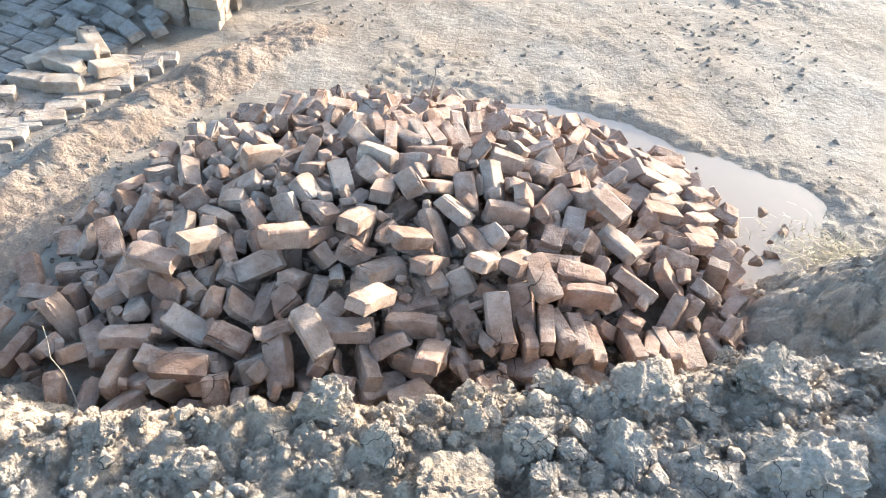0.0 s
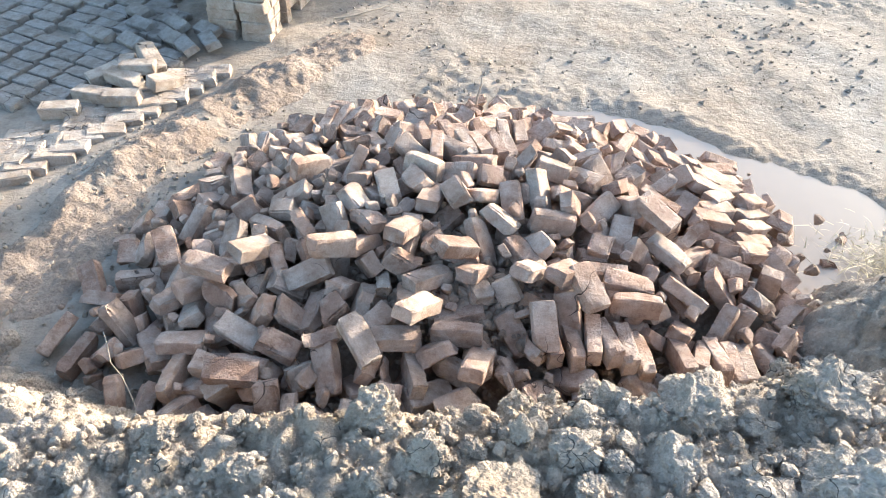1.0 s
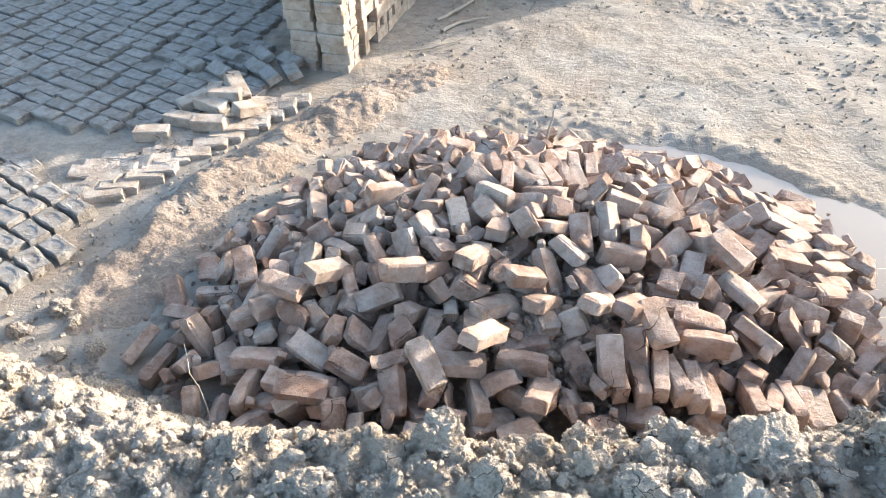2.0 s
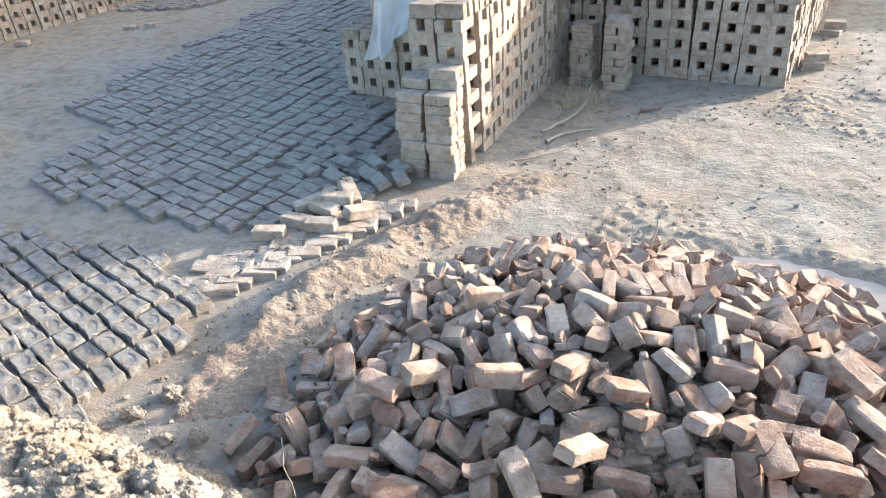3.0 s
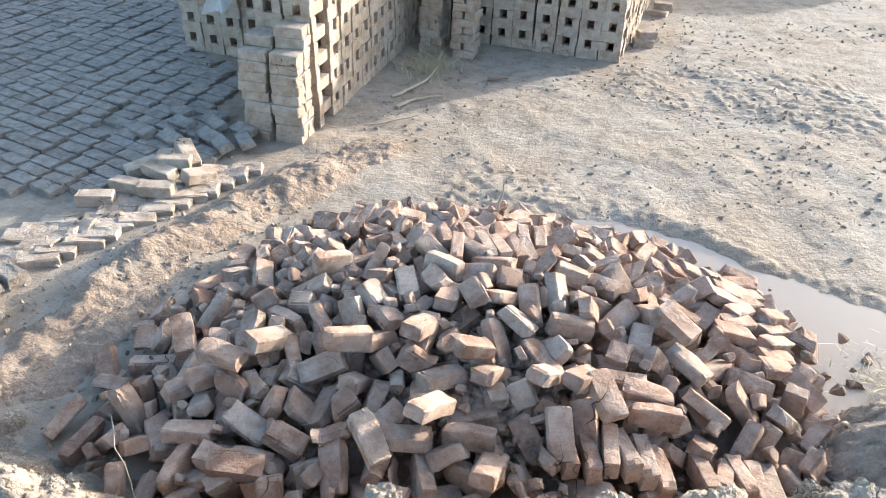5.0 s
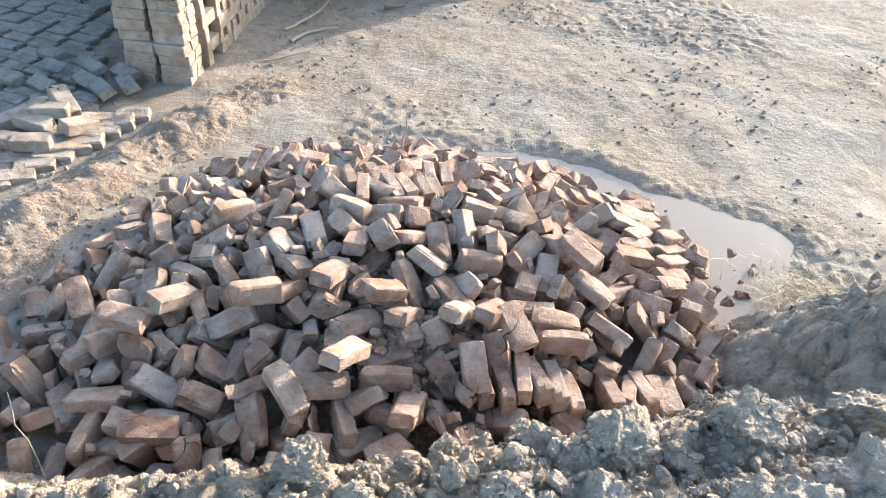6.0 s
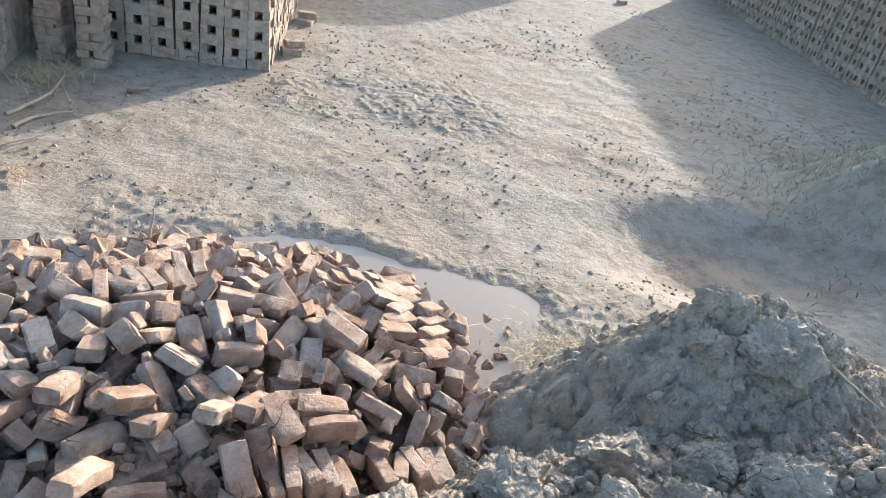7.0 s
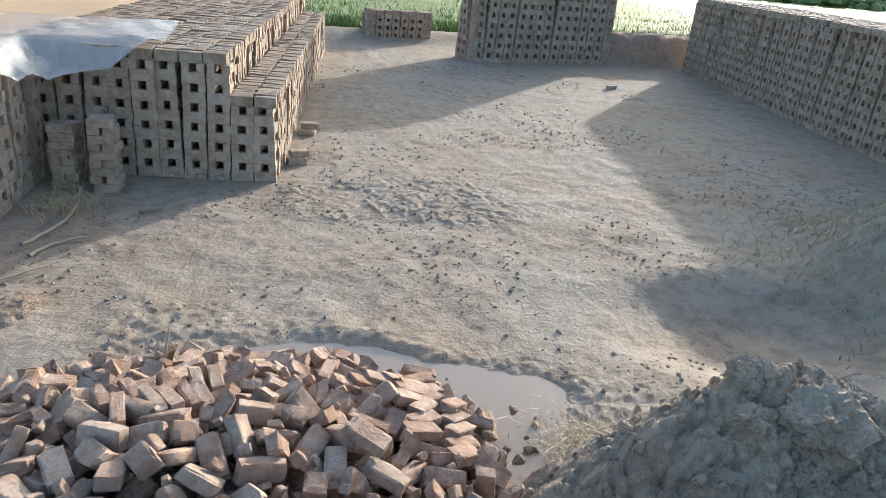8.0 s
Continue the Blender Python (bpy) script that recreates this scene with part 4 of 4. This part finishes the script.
# rubble among the bricks
spots = []
while len(spots) < 1500:
    x, y = rng.gauss(HEAP_X + 0.1, 0.6), rng.gauss(HEAP_Y - 0.3, 0.5)
    if heap_height(np.array([x]), np.array([y]))[0] > 0.01:
        spots.append((x, y, 0.008 + rng.expovariate(1 / 0.012)))
for _ in range(750):
    spots.append((rng.gauss(0.22, 0.13), rng.gauss(1.62, 0.09), 0.006 + rng.expovariate(1 / 0.012)))
xs, ys = np.array([s[0] for s in spots]), np.array([s[1] for s in spots])
zs = core_height(xs, ys) + np.where(np.arange(len(spots)) >= 1500, 0.07, 0.0)
heap_poses = [Matrix.Translation((-HEAP_X, -HEAP_Y, 0)) @ pose(x, y, z + 0.07 + rng.uniform(0, 0.05), rng.uniform(0, 360), rng.uniform(0, 360), 0) @ Matrix.Scale(min(r, 0.04), 4) for (x, y, r), z in zip(spots, zs)]
tagged(piece("rubble", joined("rubble", crumb_fine, heap_poses, m_rubble), brick_heap, Matrix.Translation((HEAP_X, HEAP_Y, 0))), kind="stuff")
# bricks fallen clear of the heap, some in the puddle
for x, y, z, rx, rz in ((1.03, 3.42, -0.03, 4, -20), (1.98, 2.62, -0.02, 30, 50), (1.86, 2.42, -0.02, 20, 20), (1.60, 1.86, 0.03, 5, 30), (1.47, 1.80, 0.03, 0, -20)):
    ob = piece("fallen_brick", rng.choice(pile_meshes[WHOLE:]), None, pose(x, y, z + 0.01, rx, 8, rz) @ Matrix.Scale(0.45 if x > 1.8 else 1.0, 4))
    tagged(ob, "broken clay brick lying beside the heap near the puddle", "brick", "bricks beside the heap")


# ---------------------------------------------------------------- sticks, straw, plastic, field
def stick(name, pts, radius, material, label, category):
    cu = bpy.data.curves.new(name, "CURVE")
    cu.dimensions, cu.bevel_depth, cu.bevel_resolution = "3D", radius, 2
    sp = cu.splines.new("POLY")
    sp.points.add(len(pts) - 1)
    for k, p in enumerate(pts):
        sp.points[k].co = (*p, 1)
        sp.points[k].radius = 1 - 0.5 * k / len(pts)
    tmp = bpy.data.objects.new(name, cu)
    me = bpy.data.meshes.new_from_object(tmp)
    me.materials.clear()
    me.materials.append(material)
    bpy.data.objects.remove(tmp)
    ob = new(name, me)
    return tagged(ob, label, category)


def bent(a, c, sag, n, seed):
    rng = random.Random(seed)
    a, c = Vector(a), Vector(c)
    side = (c - a).cross(Vector((0, 0, 1))).normalized()
    return [tuple(a.lerp(c, k / n) + side * (sag * math.sin(math.pi * k / n) + rng.gauss(0, 0.006)) + Vector((0, 0, rng.uniform(0, 0.008)))) for k in range(n + 1)]


stick("dry_branch", bent((-1.15, 5.15, 0.03), (-0.93, 6.05, 0.06), 0.10, 10, 1), 0.016, m_wood, "pale bent dry branch lying by the stack", "branch")
stick("dry_branch", bent((-1.05, 4.95, 0.03), (-0.72, 5.25, 0.04), -0.05, 8, 2), 0.016, m_wood, "short forked dry branch lying by the stack", "branch")
stick("dry_branch", bent((-1.2, 4.55, 0.02), (-0.85, 4.85, 0.02), 0.03, 6, 3), 0.008, m_wood, "thin dry twig lying on the yard", "twig")
stick("dry_branch", bent((-0.42, 5.85, 0.02), (-0.24, 5.9, 0.03), 0.01, 4, 4), 0.022, m_rubble, "short dark stick lying in the stack's shade", "stick")
stick("dry_branch", bent((0.66, 0.58, surface(0.66, 0.58) + 0.06), (1.25, 0.60, surface(1.25, 0.60) + 0.05), 0.02, 10, 5), 0.006, m_wood, "thin dry reed lying across the clods", "reed")
stick("dry_branch", bent((2.95, 1.55, surface(2.95, 1.55) + 0.06), (3.25, 1.45, surface(3.25, 1.45) + 0.05), 0.01, 6, 6), 0.007, m_wood, "thin dry reed on the clay mound", "reed")
stick("dry_branch", [(-1.11, 1.21, 0.31), (-1.07, 1.16, 0.30), (-1.03, 1.10, 0.285), (-0.97, 1.06, 0.265), (-0.93, 1.02, 0.22), (-0.90, 0.98, 0.16)], 0.0022, m_wood, "dry forked twig standing in the heap's edge", "twig")
stick("dry_branch", bent((0.02, 3.3, 0.12), (0.05, 3.36, 0.30), 0.01, 5, 7), 0.009, m_wood, "short stub of wood standing behind the heap", "stick")


def blades(name, label, spots, material, height, seed, lean=0.4, width=0.006):
    rng = random.Random(seed)
    vs, fs = [], []
    for x, y, z in spots:
        h, a, w = height * rng.uniform(0.5, 1.2), rng.uniform(0, 6.283), width * rng.uniform(0.7, 1.4)
        dx, dy = math.cos(a), math.sin(a)
        bx, by = rng.gauss(0, lean) * h, rng.gauss(0, lean) * h
        i = len(vs)
        vs += [(x - dx * w, y - dy * w, z), (x + dx * w, y + dy * w, z), (x + bx * 0.4 + dx * w * 0.7, y + by * 0.4 + dy * w * 0.7, z + h * 0.6), (x + bx * 0.4 - dx * w * 0.7, y + by * 0.4 - dy * w * 0.7, z + h * 0.6), (x + bx, y + by, z + h)]
        fs += [(i, i + 1, i + 2, i + 3), (i + 3, i + 2, i + 4)]
    ob = new(name, mesh_of(name, vs, fs, material))
    return tagged(ob, label, "grass", kind="stuff")


spots = []
while len(spots) < 26000:
    x = rng.uniform(-2, 26)
    y = 19.3 + 0.1 * x + rng.expovariate(1 / 6.0)
    spots.append((x, y, 0.0))
blades("field_grass", "bright green young crop growing in the field beyond", spots, m_grass, 0.42, 71, 0.35, 0.02)
spots = [(-0.98 + rng.gauss(0, 0.12), 6.0 + rng.gauss(0, 0.2), 0.01) for _ in range(260)]
blades("straw", "dry straw and twigs against the foot of the stack", spots, m_dry_grass, 0.12, 72, 1.6, 0.003)
px, py = np.random.default_rng(5).normal((6.6, 4.0), (0.8, 0.75), (5200, 2)).T
spots = list(zip(px.tolist(), py.tolist(), ground_height(px, py).tolist()))
blades("weeds", "tangled dry grey-green weeds on the earth heap", spots, m_weed, 0.09, 74, 1.1, 0.004)
spots = [(2.15 + rng.gauss(0, 0.16), 2.45 + rng.gauss(0, 0.12), 0.015) for _ in range(650)]
blades("straw", "flattened dry straw at the edge of the puddle", spots, m_dry_grass, 0.022, 73, 3.2, 0.0025)

fx, fy = np.linspace(-60, 120, 120), np.concatenate([np.linspace(0, 12, 60), np.geomspace(13, 400, 50)])
FX, FY = np.meshgrid(fx, fy)
crop_mesh = sheet("crop", fx, fy, np.minimum(0.30, FY * 0.3) + 0.25 * fbm(FX * 0.7, FY * 0.9, 95, 4), m_grass)
crop = new("crop_field", crop_mesh)
crop.matrix_basis = pose(0, 20.2, 0, 0, 0, 5.7)
tagged(crop, "green crop covering the field to the horizon", "crop", kind="stuff")
clump = clod_mesh("leaf_clump", 560, m_leaf, 1)
far_poses = []
for k in range(2600):
    x, h = rng.uniform(-12, 95), rng.uniform(3.0, 6.0)
    far_poses.append(pose(x + rng.gauss(0, 1.0), 82 + rng.gauss(0, 3), abs(rng.gauss(h * 0.5, h * 0.25)) * (0.7 + 0.5 * math.sin(x * 0.21) * math.sin(x * 0.09)) * 0.8, 0, 0, rng.uniform(0, 360)) @ Matrix.Scale(rng.uniform(0.5, 1.3), 4))
tagged(new("far_trees", joined("far_trees", clump, far_poses, m_leaf)), "hazy line of distant green trees", "trees", kind="stuff")

# plastic sheet over the stacks: it lies on the near stack, hangs down its hidden side and sags across to the large one
TOP = 6 * RISE + STRETCH + 0.012


def cloth_point(u, v):
    """u across from the near stack's far side to the large stack, v from the front edge to the back."""
    x = -2.50 + 2.28 * u
    front = float(np.interp(u, [0, 0.12, 0.24, 0.34, 0.45, 0.6, 0.8, 0.93, 1.0], [4.62, 4.58, 4.62, 5.0, 5.5, 6.35, 6.72, 6.80, 7.0]))
    y = front + (8.6 - front) * v
    low = float(np.interp(u, [0, 0.10, 0.20, 0.28], [0.70, 0.74, 0.95, TOP])) if u < 0.3 else TOP
    z = low + (TOP - low) * min(1, v * 11)
    gap = float(smooth(-1.50, -1.30, np.array(x))) * (1 - float(smooth(6.80, 7.05, np.array(y))))
    sag = math.sin(math.pi * min(1, max(0, (u - 0.38) / 0.58)))
    z -= gap * 0.30 * sag * (1 - float(smooth(5.5, 7.0, np.array(y))) * 0.1)
    lift = 0.02 + 0.035 * abs(noise.noise(Vector((x * 3.1, y * 3.1, 0)))) + 0.05 * abs(noise.noise(Vector((x * 1.1, y * 1.3, 4))))
    crease = 0.035 * abs(math.sin(5.0 * (x * 1.4 + y * 0.5) + 3 * noise.noise(Vector((x, y, 9)))))
    hang = 1.0 if u < 0.22 else 0.0
    return (x + hang * 0.05 * math.sin(v * 40 + u * 30), y + hang * 0.07 * math.sin(u * 60), z + lift + crease * (0.4 + gap))


NU, NV = 120, 90
pv = [cloth_point(i / (NU - 1), j / (NV - 1)) for j in range(NV) for i in range(NU)]
pf = [(j * NU + i, j * NU + i + 1, (j + 1) * NU + i + 1, (j + 1) * NU + i) for j in range(NV - 1) for i in range(NU - 1)]
plastic = new("plastic_sheet", mesh_of("plastic_sheet", pv, pf, m_plastic, True))
tagged(plastic, "crumpled translucent white plastic sheet draped over the brick stacks", "plastic sheet")
